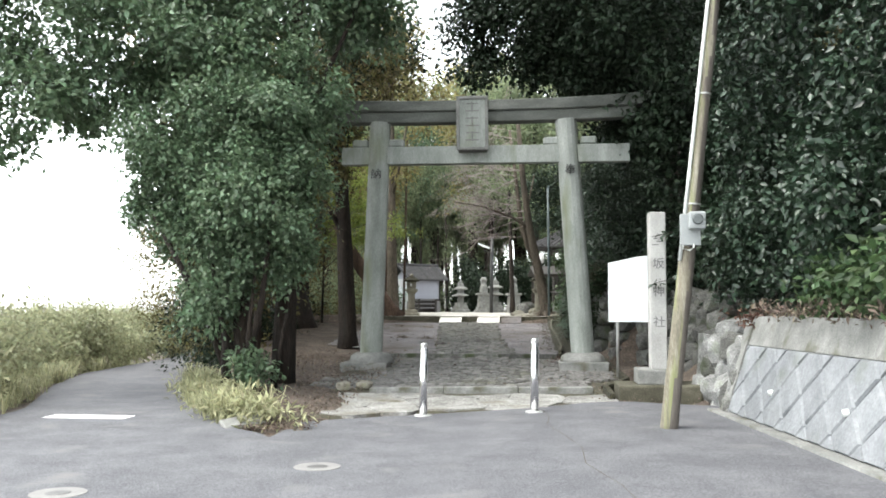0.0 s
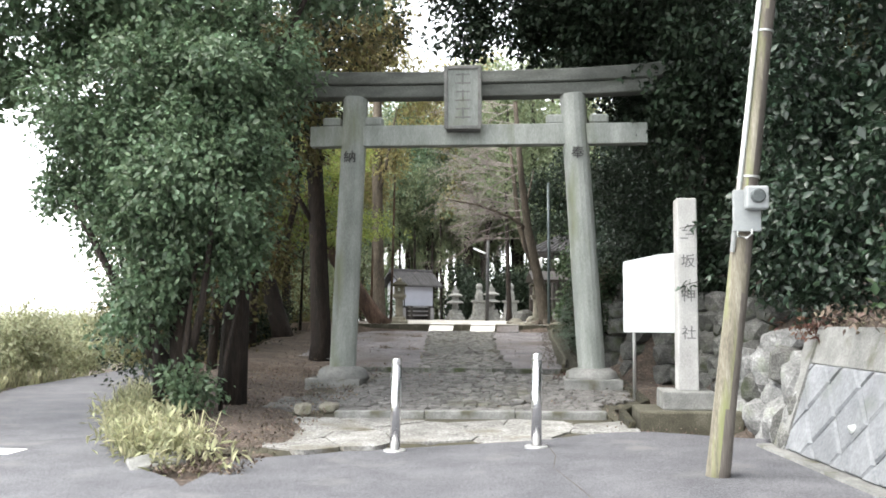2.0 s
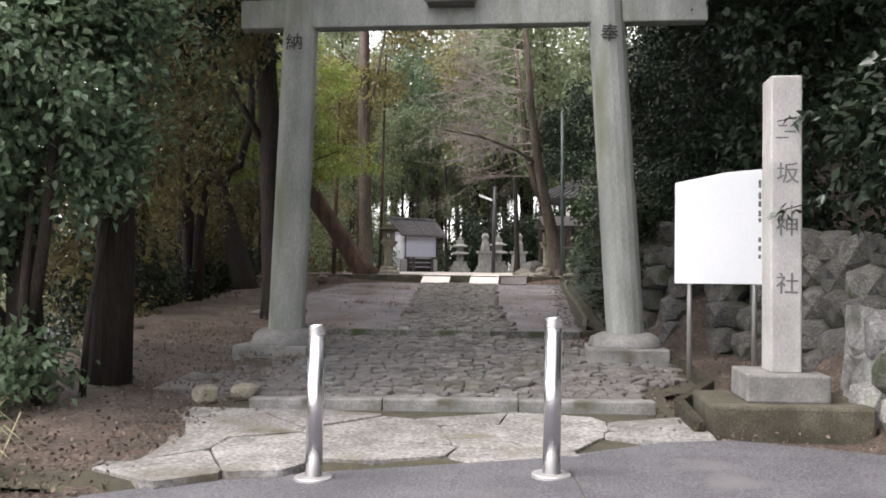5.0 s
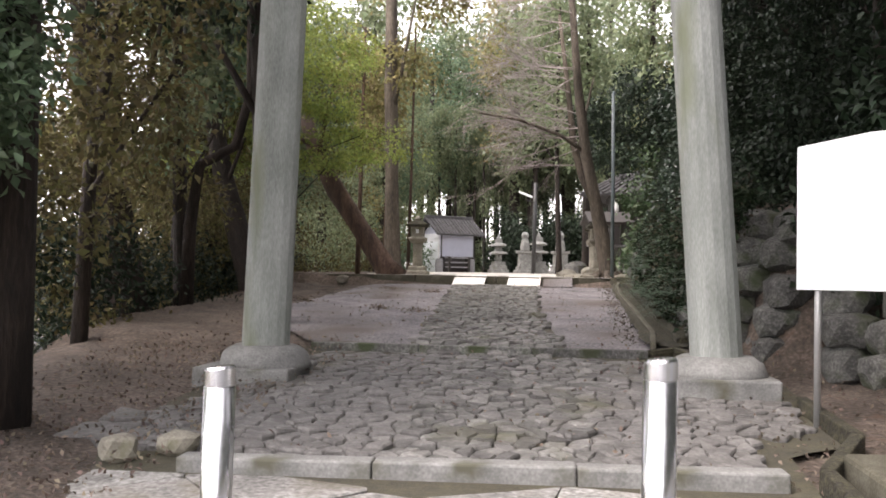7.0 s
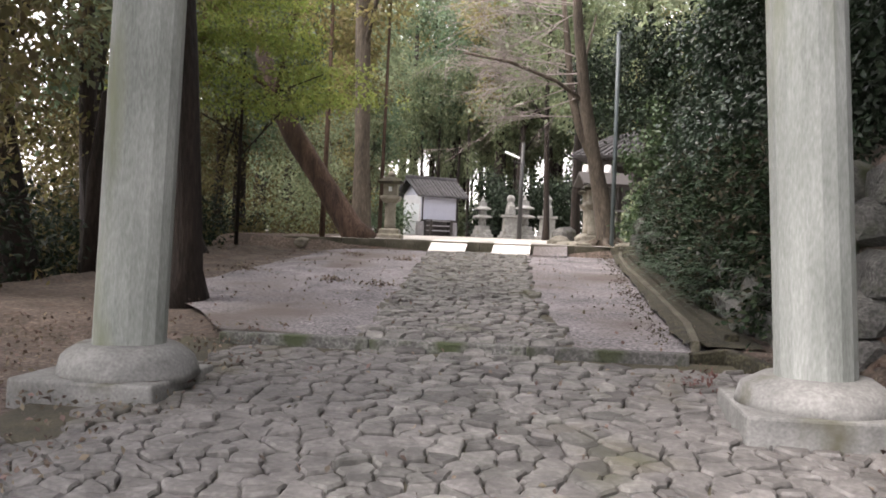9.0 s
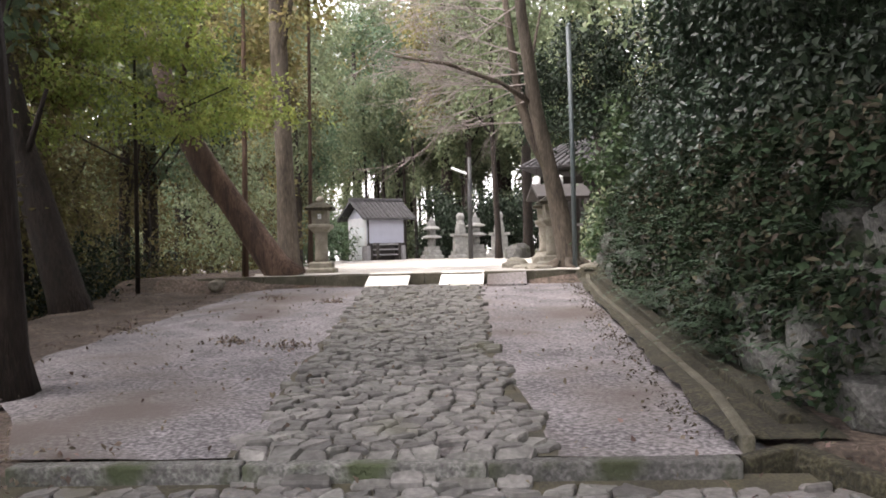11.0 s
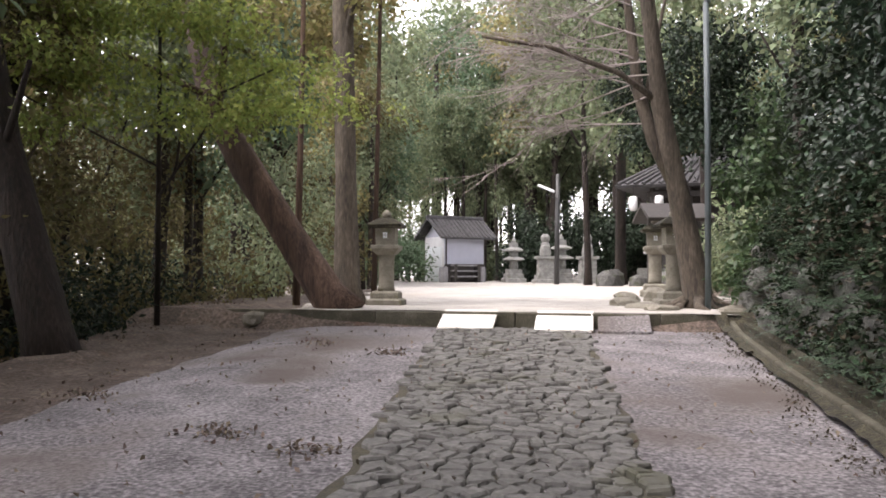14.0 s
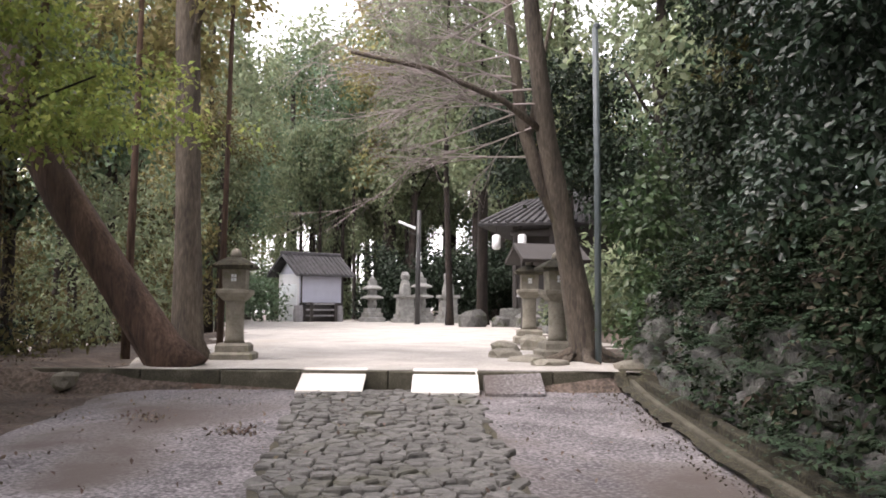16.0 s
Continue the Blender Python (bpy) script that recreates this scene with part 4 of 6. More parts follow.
dr = part("door", box(-0.04, -0.003, 0.35, 1.25, 0.05, 1.95, 0.01), M_WHITE, sh, "white panelled door")
part("door_panel", box(-0.05, -0.04, 1.3, 2.2, 0.05, 1.95, 0.01), M_WHITE, sh)
for side in (-1, 1):
    y_e = -0.45 if side < 0 else SD + 0.45
    bm = bmesh.new()
    vs = [bm.verts.new(p) for p in ((-0.5, y_e, SE - 0.15), (SW + 0.5, y_e, SE - 0.15), (SW + 0.5, SD / 2, SR), (-0.5, SD / 2, SR), (-0.5, y_e, SE - 0.05), (SW + 0.5, y_e, SE - 0.05), (SW + 0.5, SD / 2, SR + 0.1), (-0.5, SD / 2, SR + 0.1))]
    for f in ((0, 1, 2, 3), (7, 6, 5, 4), (0, 4, 5, 1), (1, 5, 6, 2), (2, 6, 7, 3), (3, 7, 4, 0)):
        bm.faces.new([vs[i] for i in f])
    bmesh.ops.recalc_face_normals(bm, faces=bm.faces)
    rf = part("roof_slope", bm, M_TILE, sh)
    for k in range(15):
        x = -0.45 + k * (SW + 0.9) / 14
        part("cover_tile", tube([(x, y_e, SE - 0.04, 0.06), (x, SD / 2, SR + 0.11, 0.06)], 8), M_TILE, rf)
part("ridge", box(-0.55, SW + 0.55, SD / 2 - 0.12, SD / 2 + 0.12, SR + 0.06, SR + 0.26, 0.05, 2), M_TILE, sh)
bench = thing("bench_rack", "stacked grey wooden benches before the shed front", "bench", (-7.9, 62.35, 1.24), 38)
for k in range(3):
    part("plank", box(0.25, 1.9, -0.1, 0.25, 0.28 + k * 0.3, 0.36 + k * 0.3, 0.01), M_GREYWOOD, bench)
for x in (0.3, 1.75):
    part("leg", box(x, x + 0.18, -0.14, 0.3, 0, 1.0, 0.01), M_DARKWOOD, bench)
for x in (-0.25, 2.1):
    part("drum", lathe([(0.24, 0), (0.26, 0.4), (0.22, 0.85)], 10), M_GREYWOOD, bench).matrix_basis = pose(x, 0.1, 0)

# ---- hall on the slope ----
hall = thing("shrine_hall", "dark wooden shrine hall with pale tiled eaves in the trees", "building", (4.6, 53.6, 2.4), -14)
part("stone_base", box(-2.9, 3.4, -1.2, 5.0, -1.3, -0.4, 0.05, 2, rough=0.06), M_RUBBLE, hall)
part("wall", box(-2.5, 2.5, 0, 4.5, -0.5, 3.0, 0.02), M_DARKWOOD, hall)
bm = lathe([(3.7, 2.9), (3.75, 3.0), (2.0, 4.1), (0.3, 4.8)], square=True)
bmesh.ops.translate(bm, verts=bm.verts, vec=(0, 2.2, 0))
roof = part("roof", bm, M_TILE, hall, "grey tiled hip roof in shade")
for k in range(22):
    x = -3.6 + k * 7.2 / 21
    part("eave_tile", tube([(x, -1.53, 3.03, 0.09), (x * 0.55, 0.25, 4.12, 0.08)], 6), M_TILE, roof)
for x in (-2.3, -0.8, 0.8, 2.3):
    part("pillar", tube([(x, -0.9, -0.5, 0.12), (x, -0.9, 2.95, 0.12)], 10), M_DARKWOOD, hall)
part("lintel_beam", box(-2.5, 2.5, -1.0, -0.8, 2.5, 2.75, 0.02), M_DARKWOOD, hall)
part("step", box(-1.6, 1.6, -1.15, -0.1, -0.45, 0.1, 0.02), M_RUBBLE, hall)
for x in (-3.0, -1.95):
    lt = part("paper_lantern", lathe([(0.1, 1.95), (0.17, 2.0), (0.18, 2.25), (0.17, 2.5), (0.1, 2.55)], 12), M_PLASTER, hall, "white paper lantern", smooth=True)
    lt.matrix_basis = pose(x, -1.35, 0)
    part("cord", tube([(0, 0, 2.5, 0.015), (0, 0, 2.95, 0.015)], 6), M_DARKWOOD, lt)
tree("shaded evergreen boughs screening the shrine hall", [(6.6, 46.5, 1.2, 0.22), (6.5, 46.5, 5, 0.18), (6.2, 46.5, 10, 0.1)], [[(6.5, 46.5, 4.5, 0.07), (4.6, 46.2, 6.2, 0.04), (3.0, 46.0, 7.0, 0.02)]],
     [(1.4, 45.5, 6.2, 1.2, 1.0, 0.6), (3.0, 45.0, 6.0, 1.3, 1.0, 0.6), (4.6, 44.5, 5.4, 1.3, 1.2, 1.1), (6.2, 43.5, 4.6, 1.3, 1.2, 1.4), (2.8, 46.2, 7.0, 1.6, 1.4, 1.0), (5.0, 45.8, 6.6, 1.8, 1.6, 1.6), (1.2, 47.2, 8.0, 1.6, 1.4, 1.1), (5.6, 44.0, 3.6, 1.6, 1.4, 1.6), (3.6, 46.4, 9.0, 2.4, 2.0, 1.4), (3.4, 42.6, 2.3, 1.1, 1.0, 0.8)], L_DARK, M_BARK, 17, 0.17, 6, 22, 0.34)
# small tiled notice roof by the forked tree
ns = thing("offering_box_roof", "small wooden roofed stand with mossy eaves by the lanterns", "shelter", (1.45, 36.4, 1.3), 12)
for x in (-0.5, 0.5):
    part("post", box(x - 0.05, x + 0.05, -0.05, 0.05, -0.1, 1.75, 0.005), M_DARKWOOD, ns)
for s in (-1, 1):
    ob = part("roof_slope", box(-0.72, 0.72, -0.03, 0.75, -0.04, 0.04, 0.008), M_DARKWOOD, ns, "dark board roof")
    ob.matrix_basis = pose(0, 0, 1.98, 0, 0, 0) @ (pose(0, 0, 0, -28, 0, 0) if s > 0 else pose(0, 0, 0, -28, 0, 180))
part("shelf", box(-0.6, 0.6, -0.2, 0.2, 0.9, 0.96, 0.01), M_GREYWOOD, ns)

# ---- trees and shrubs ----
# the evergreen mass at the corner of the lane
tree("broad dark-green evergreen tree crowding the lane corner", [(-3.9, 13.1, 0.2, 0.16), (-4.0, 13.2, 1.5, 0.13), (-4.1, 13.3, 3.5, 0.1), (-4.2, 13.4, 5.5, 0.06)],
     [[(-4.0, 13.2, 0.6, 0.08), (-4.7, 12.8, 1.8, 0.06), (-5.3, 12.6, 3.0, 0.03)], [(-3.9, 13.1, 0.4, 0.07), (-3.5, 12.7, 1.6, 0.05), (-3.3, 12.6, 3.2, 0.03)], [(-4.3, 13.5, 0.3, 0.07), (-4.9, 13.6, 1.7, 0.05), (-5.4, 13.7, 3.2, 0.03)], [(-3.65, 12.9, 0.1, 0.05), (-3.75, 12.8, 1.0, 0.04), (-3.6, 12.7, 2.2, 0.025)], [(-4.15, 12.9, 0.1, 0.06), (-4.1, 12.7, 1.0, 0.05), (-4.3, 12.6, 2.2, 0.03)], [(-3.4, 13.2, 0.15, 0.035), (-3.3, 13.1, 0.9, 0.03), (-3.05, 13.0, 2.0, 0.015)]],
     [(-4.05, 12.9, 2.4, 0.95, 0.9, 1.0), (-5.0, 13.3, 3.5, 1.25, 1.2, 1.1), (-3.6, 12.7, 3.3, 1.1, 1.0, 1.3), (-4.8, 13.0, 4.2, 1.5, 1.2, 1.2), (-3.5, 13.3, 5.0, 1.2, 1.1, 1.2), (-3.3, 12.9, 2.3, 0.6, 0.55, 0.6), (-4.5, 12.9, 1.5, 0.5, 0.5, 0.45), (-3.6, 12.6, 0.55, 0.4, 0.35, 0.3)],
     L_OAK, M_BARK, 100, 0.092, 6, 30, 0.28)
tree("tall evergreen oak with a brown trunk behind the corner shrubs", [(-3.5, 13.9, 0.15, 0.22), (-3.4, 13.85, 3, 0.15), (-3.3, 13.8, 6, 0.12), (-3.2, 13.8, 10, 0.08)],
     [[(-3.4, 13.85, 3.6, 0.07), (-4.6, 14.2, 5.0, 0.05), (-6.2, 13.8, 6.2, 0.03)], [(-3.35, 13.8, 4.4, 0.07), (-2.9, 14.2, 5.6, 0.05), (-2.2, 14.0, 7.0, 0.03)]],
     [(-5.0, 13.8, 6.0, 1.9, 1.6, 1.2), (-6.6, 13.4, 5.4, 1.5, 1.3, 0.9), (-3.4, 14.0, 7.4, 1.9, 1.6, 1.3), (-2.3, 14.6, 6.9, 1.1, 1.2, 0.8), (-6.0, 14.2, 7.4, 2.2, 1.8, 1.2), (-4.6, 14.4, 9.0, 2.8, 2.2, 1.4), (-3.5, 14.9, 5.1, 0.7, 0.7, 0.7)],
     L_OAK, M_BARK, 42, 0.125, 6, 24, 0.3)
tree("slender shade tree beside the gate column", [(-5.2, 17.6, 0.2, 0.1), (-5.1, 17.6, 2.5, 0.08), (-4.6, 17.4, 5, 0.05)], [[(-5.1, 17.6, 2.2, 0.03), (-3.7, 16.8, 3.4, 0.02)]],
     [(-3.4, 16.8, 4.8, 1.0, 0.8, 1.2), (-4.2, 16.4, 3.2, 1.0, 0.9, 1.2), (-3.2, 17.4, 6.6, 1.6, 1.4, 1.4), (-4.7, 15.6, 1.9, 0.9, 0.9, 1.0)], L_OLIVE, M_BARK, 17, 0.11, 7, 18, 0.34)
tree("leafy bough of a lane-side tree hanging over the road", [(-10.2, 13.5, 0.0, 0.2), (-10.0, 13.4, 3, 0.16), (-9.4, 13.3, 6, 0.12), (-8.6, 13.2, 8.5, 0.07)],
     [[(-9.8, 13.4, 4.4, 0.07), (-8.2, 12.6, 5.2, 0.05), (-6.8, 12.2, 5.1, 0.02)], [(-9.4, 13.3, 6, 0.06), (-7.8, 12.6, 6.8, 0.04), (-6.4, 12.2, 7.4, 0.02)]],
     [(-7.2, 12.4, 5.0, 1.2, 0.9, 0.7), (-8.4, 12.6, 5.8, 1.3, 1.0, 0.9), (-6.6, 12.3, 6.6, 1.4, 1.1, 0.9), (-8.2, 12.8, 7.6, 1.7, 1.4, 1.0), (-8.0, 12.6, 4.2, 0.7, 0.6, 0.5)], L_OAK, M_BARK, 26, 0.13, 6, 18, 0.3)

# evergreen thicket above the retaining wall
BL = [(5.0, 10.2, 3.0, 1.4, 1.5, 1.5), (4.7, 8.4, 2.8, 1.2, 1.4, 1.3), (5.0, 6.6, 2.9, 1.3, 1.5, 1.4), (4.6, 12.0, 3.4, 1.4, 1.4, 1.8), (5.4, 9.2, 5.2, 1.7, 1.8, 1.7), (5.3, 11.6, 5.8, 1.8, 1.7, 1.8),
      (5.6, 6.6, 5.2, 1.6, 1.8, 1.6), (5.4, 10.4, 8.0, 2.2, 2.2, 1.9), (4.5, 13.4, 4.6, 1.1, 1.3, 1.6), (6.0, 7.4, 7.8, 2.2, 2.2, 1.8), (5.2, 3.8, 3.2, 1.3, 1.7, 1.6), (5.8, 4.0, 6.2, 1.8, 2.0, 1.9), (4.75, 5.0, 1.95, 0.6, 1.2, 0.5), (4.6, 7.6, 1.95, 0.6, 1.2, 0.5), (4.5, 9.8, 1.95, 0.6, 1.0, 0.5), (4.3, 11.9, 1.9, 0.7, 0.8, 0.6), (4.3, 13.0, 2.2, 0.7, 0.8, 0.8)]
tree("dense glossy evergreen thicket on the bank above the retaining wall", [(5.4, 10.4, 1.6, 0.16), (5.4, 10.3, 4, 0.13), (5.3, 10.2, 8, 0.07)],
     [[(5.4, 10.3, 2.4, 0.07), (4.8, 9.2, 3.4, 0.05), (4.5, 8.2, 4.2, 0.02)], [(5.4, 10.3, 3.2, 0.07), (5.0, 11.4, 4.6, 0.05), (4.8, 12.4, 5.8, 0.02)]], BL, L_CAMELLIA, M_BARK, 52, 0.108, 6, 26, 0.3, category="shrubs", name="thicket")
tree("bright green young shrub on the wall top", [(4.4, 7.9, 1.4, 0.03), (4.2, 7.9, 2.0, 0.015)], [], [(4.25, 7.9, 1.85, 0.45, 0.7, 0.28), (4.2, 6.6, 1.9, 0.4, 0.6, 0.3), (4.3, 9.3, 1.75, 0.4, 0.6, 0.25)], L_BRIGHT, M_BARK, 60, 0.12, 7, 10, 0.35, category="shrub", name="shrub")
# the high forward blobs, mostly out of view, are added to shade the lintel
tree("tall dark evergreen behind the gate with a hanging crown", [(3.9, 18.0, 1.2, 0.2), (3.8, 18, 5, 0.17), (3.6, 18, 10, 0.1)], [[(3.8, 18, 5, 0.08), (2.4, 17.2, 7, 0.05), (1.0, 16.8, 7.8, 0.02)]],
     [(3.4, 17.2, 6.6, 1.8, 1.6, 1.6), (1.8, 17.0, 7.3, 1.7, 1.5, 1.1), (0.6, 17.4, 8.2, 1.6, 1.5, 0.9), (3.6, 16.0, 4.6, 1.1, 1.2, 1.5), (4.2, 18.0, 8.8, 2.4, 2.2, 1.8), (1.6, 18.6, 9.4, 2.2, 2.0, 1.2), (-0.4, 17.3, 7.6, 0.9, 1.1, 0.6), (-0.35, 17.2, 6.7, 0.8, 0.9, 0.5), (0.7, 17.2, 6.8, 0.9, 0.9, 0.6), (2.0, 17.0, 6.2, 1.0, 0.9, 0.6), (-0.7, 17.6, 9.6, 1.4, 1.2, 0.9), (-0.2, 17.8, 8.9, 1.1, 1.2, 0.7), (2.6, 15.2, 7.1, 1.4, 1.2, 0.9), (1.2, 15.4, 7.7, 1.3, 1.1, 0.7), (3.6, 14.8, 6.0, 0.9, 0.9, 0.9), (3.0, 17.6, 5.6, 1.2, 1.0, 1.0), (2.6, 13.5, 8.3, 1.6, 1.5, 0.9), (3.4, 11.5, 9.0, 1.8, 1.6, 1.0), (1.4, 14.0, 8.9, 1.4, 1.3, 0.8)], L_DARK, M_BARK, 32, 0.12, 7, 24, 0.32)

# wooded bank along the ramp
bank_blobs = [(3.3, 18.8, 3.0, 1.2, 1.5, 1.4), (2.9, 21.0, 2.8, 1.0, 1.6, 1.2), (2.8, 23.6, 2.7, 1.0, 1.6, 1.1), (2.75, 26.4, 2.8, 1.0, 1.6, 1.2), (2.8, 28.6, 2.5, 0.8, 1.0, 0.9), (4.4, 20.0, 6.0, 1.8, 2.2, 1.8), (4.1, 24.4, 5.8, 1.8, 2.3, 1.8), (4.0, 28.4, 5.4, 1.6, 2.0, 1.8),
              (4.9, 22.0, 8.6, 2.4, 2.6, 1.8), (4.8, 27.0, 8.6, 2.4, 2.8, 1.8), (3.0, 22.4, 4.4, 1.2, 1.8, 1.0), (2.9, 25.6, 4.4, 1.1, 1.8, 1.0), (2.5, 24.4, 1.9, 0.4, 0.9, 0.45)]
bank_blobs = [(x + 0.25, y, z + 0.15, a, b, c) for x, y, z, a, b, c in bank_blobs]
tree("dark camellia and evergreen undergrowth covering the bank", [(4.6, 23, 2.6, 0.18), (4.6, 23, 6, 0.14), (4.5, 23, 9, 0.08)], [[(4.6, 23, 4.0, 0.07), (3.6, 22, 5.2, 0.04)], [(4.6, 23, 5.0, 0.07), (4.0, 25, 6.4, 0.04)]], [b for b in bank_blobs if b[1] > 23], L_CAMELLIA, M_BARK, 40, 0.1, 7, 24, 0.31, category="shrubs", name="thicket")
# near half of the same bank growth, its shade painted by the darker leaf
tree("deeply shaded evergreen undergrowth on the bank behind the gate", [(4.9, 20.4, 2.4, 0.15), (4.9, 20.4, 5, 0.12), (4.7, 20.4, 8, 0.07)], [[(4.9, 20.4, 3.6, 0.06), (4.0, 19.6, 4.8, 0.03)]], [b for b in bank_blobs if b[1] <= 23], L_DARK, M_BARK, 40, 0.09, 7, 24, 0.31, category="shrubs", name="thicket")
tree("deep dark evergreen wood on top of the bank", [(6.8, 27.5, 3.0, 0.25), (6.7, 27.5, 7, 0.2), (6.6, 27.5, 11, 0.12)], [[(6.7, 27.5, 5, 0.08), (5.4, 26.5, 7, 0.04)]],
     [(6.2, 22.5, 5.0, 1.8, 2.4, 2.0), (6.2, 26.5, 5.0, 1.8, 2.4, 2.2), (5.8, 30.5, 5.0, 1.7, 2.2, 2.2), (6.4, 24.5, 8.6, 2.2, 2.8, 2.0), (6.0, 29.0, 8.6, 2.2, 2.8, 2.0), (5.2, 33.5, 5.0, 1.7, 2.0, 2.2), (5.4, 33.5, 8.6, 2.2, 2.2, 2.0), (4.0, 31.8, 3.2, 1.0, 1.3, 1.2)], L_DARK, M_BARK, 22, 0.15, 6, 24, 0.34)
tree("dark straight trunk rising from the bank", [(4.0, 25.6, 2.3, 0.2), (3.95, 25.6, 5, 0.17), (3.9, 25.6, 11, 0.12)], [], [(3.9, 25.6, 10.5, 2.4, 2.4, 1.5)], L_DARK, M_BARK, 14, 0.2, 6, 16)
tree("yellow-green shrub at the corner of the bank", [(2.0, 29.6, 1.1, 0.03), (2.0, 29.6, 1.7, 0.02)], [], [(2.05, 29.4, 1.7, 0.45, 0.6, 0.5), (2.3, 30.6, 2.2, 0.5, 0.6, 0.7), (2.2, 30.4, 3.4, 0.5, 0.6, 0.9)], L_BRIGHT, M_BARK, 40, 0.12, 6, 10, 0.35, category="shrub", name="shrub")


def ferns(name, label, spots, material, size):
    """Arching fern fronds with paired leaflets, one body."""
    vs, fs = [], []
    for x, y, z, s in spots:
        for k in range(7):
            a = k * 0.9 + random.random()
            d = Vector((math.cos(a), math.sin(a), 0))
            side = Vector((-d.y, d.x, 0))
            for j in range(1, 11):
                t = j / 10
                p = Vector((x, y, z)) + d * (s * t) + Vector((0, 0, s * (0.9 * t - 1.05 * t * t)))
                w = s * 0.26 * (1 - t * 0.85)
                for sg in (-1, 1):
                    b = len(vs)
                    q = p + side * sg * w + d * w * 0.35 - Vector((0, 0, w * 0.25))
                    vs += [tuple(p - d * s * 0.03), tuple(q), tuple(p + d * s * 0.035)]
                    fs.append((b, b + 1, b + 2))
    return tagged(raw_mesh(name, np.array(vs), np.array(fs), material), label, "ferns", "", "stuff")


spots = []
for k in range(230):
    y = random.uniform(18.6, 29)
    u = random.random()
    spots.append((1.76 + u * 0.72, y, float(profile(y)) + 0.1 + u * 1.7, random.uniform(0.22, 0.55)))
ferns("ferns", "dark green ferns hanging over the dry-stone bank", spots, L_FERN, 0.4)
ivp = np.array([(1.86 + u * 0.5 + random.uniform(-0.08, 0.08), y, float(profile(y)) + 0.1 + u * 1.75) for u, y in ((random.random() ** 0.8, random.uniform(18.0, 29.2)) for _ in range(5600))])
clump = np.array([noise.noise(Vector((p[1] * 1.1, p[2] * 1.6, 4.0))) + 0.5 * noise.noise(Vector((p[1] * 2.7, p[2] * 3.1, 9.0))) for p in ivp])
ivp[:, 0] -= 0.22 * clump - 0.06
ivp = ivp[clump > -0.08]
dry = ivp[::4] + np.array((-0.03, 0, 0.03))
tagged(leaves("dry_creeper", dry, np.tile(np.array((-1.0, 0, 0.2)), (len(dry), 1)), L_BROWN, None, 0.075, 4, 0.1, 0.5), "withered brown creeper leaves over the stone bank", "creeper", "", "stuff")
ivy = tagged(leaves("ivy", ivp, np.tile(np.array((-1.0, 0, 0.2)), (len(ivp), 1)), L_IVY, None, 0.07, 6, 0.07, 0.7), "dark ivy and creepers over the stone bank", "ivy", "", "stuff")

# the leaning cedar, its neighbour, and the forked tree
tree("brown cedar trunk leaning hard over the terrace edge", [(-3.85, 28.95, 1.1, 0.38), (-4.12, 28.95, 1.42, 0.28), (-4.8, 29.0, 2.38, 0.24), (-5.4, 29.0, 3.3, 0.225), (-6.0, 29.0, 4.3, 0.2), (-6.5, 29.2, 6.0, 0.16)],
     [[(-5.9, 29.0, 4.1, 0.07), (-5.5, 28.4, 5.2, 0.05), (-5.0, 27.8, 6.2, 0.02)], [(-6.0, 29.0, 4.4, 0.06), (-6.8, 28.0, 4.8, 0.04), (-7.4, 27.2, 5.0, 0.02)]], [], L_MAPLE, M_BARK2)
mp_ = thing("maple_tree", "maple with layered yellow-green leaves over the ramp", "tree")
wood(mp_, [(-6.3, 28.0, 0.9, 0.045), (-6.2, 27.8, 3, 0.035), (-6.0, 27.4, 5.2, 0.02)], [[(-6.2, 27.8, 2.8, 0.018), (-5.0, 26.8, 3.6, 0.015)], [(-6.1, 27.6, 3.8, 0.018), (-4.4, 27.4, 4.4, 0.012)], [(-6.2, 27.8, 3.2, 0.018), (-7.4, 26.4, 4.0, 0.012)]], M_BARK)
mp_b = [(-5.4, 27.0, 3.75, 1.5, 1.2, 0.16), (-6.6, 26.4, 4.3, 1.7, 1.4, 0.18), (-4.9, 27.8, 4.5, 1.5, 1.1, 0.15), (-5.9, 26.8, 5.1, 1.9, 1.4, 0.2), (-6.8, 27.2, 5.8, 1.8, 1.5, 0.25), (-5.2, 27.4, 6.3, 1.5, 1.3, 0.3), (-4.2, 28.8, 4.15, 1.2, 0.8, 0.12), (-7.6, 25.8, 3.6, 1.5, 1.3, 0.16), (-6.2, 27.4, 7.0, 1.9, 1.5, 0.4), (-5.0, 26.9, 4.9, 1.1, 1.0, 0.15), (-5.0, 26.6, 5.7, 1.2, 1.0, 0.2), (-4.6, 27.4, 3.9, 0.9, 0.8, 0.12), (-7.2, 26.6, 5.0, 1.5, 1.3, 0.2), (-8.2, 26.0, 6.2, 1.5, 1.3, 0.25)]
p_, o_ = sprigs(mp_b, 26, 24, 0.3, 0.35)
leaves("crown", p_, o_, L_MAPLE, mp_, 0.085, 6, 0.1, 0.6)
tree("straight brown cedar at the terrace edge", [(-4.2, 30.4, 1.1, 0.34), (-4.25, 30.4, 1.5, 0.22), (-4.3, 30.5, 3.2, 0.185), (-4.4, 30.6, 6, 0.17), (-4.5, 30.7, 12, 0.12)],
     [[(-4.4, 30.6, 5.4, 0.07), (-4.1, 30.3, 6.4, 0.055), (-3.7, 30.2, 8.5, 0.03)], [(-4.4, 30.6, 7.0, 0.05), (-5.2, 30.0, 7.8, 0.02)]], [(-4.6, 30.6, 10.6, 2.3, 2.3, 1.4), (-3.2, 30.6, 9.2, 1.3, 1.3, 0.9)], L_YELLOW, M_BARK3, 16, 0.16, 6, 16)
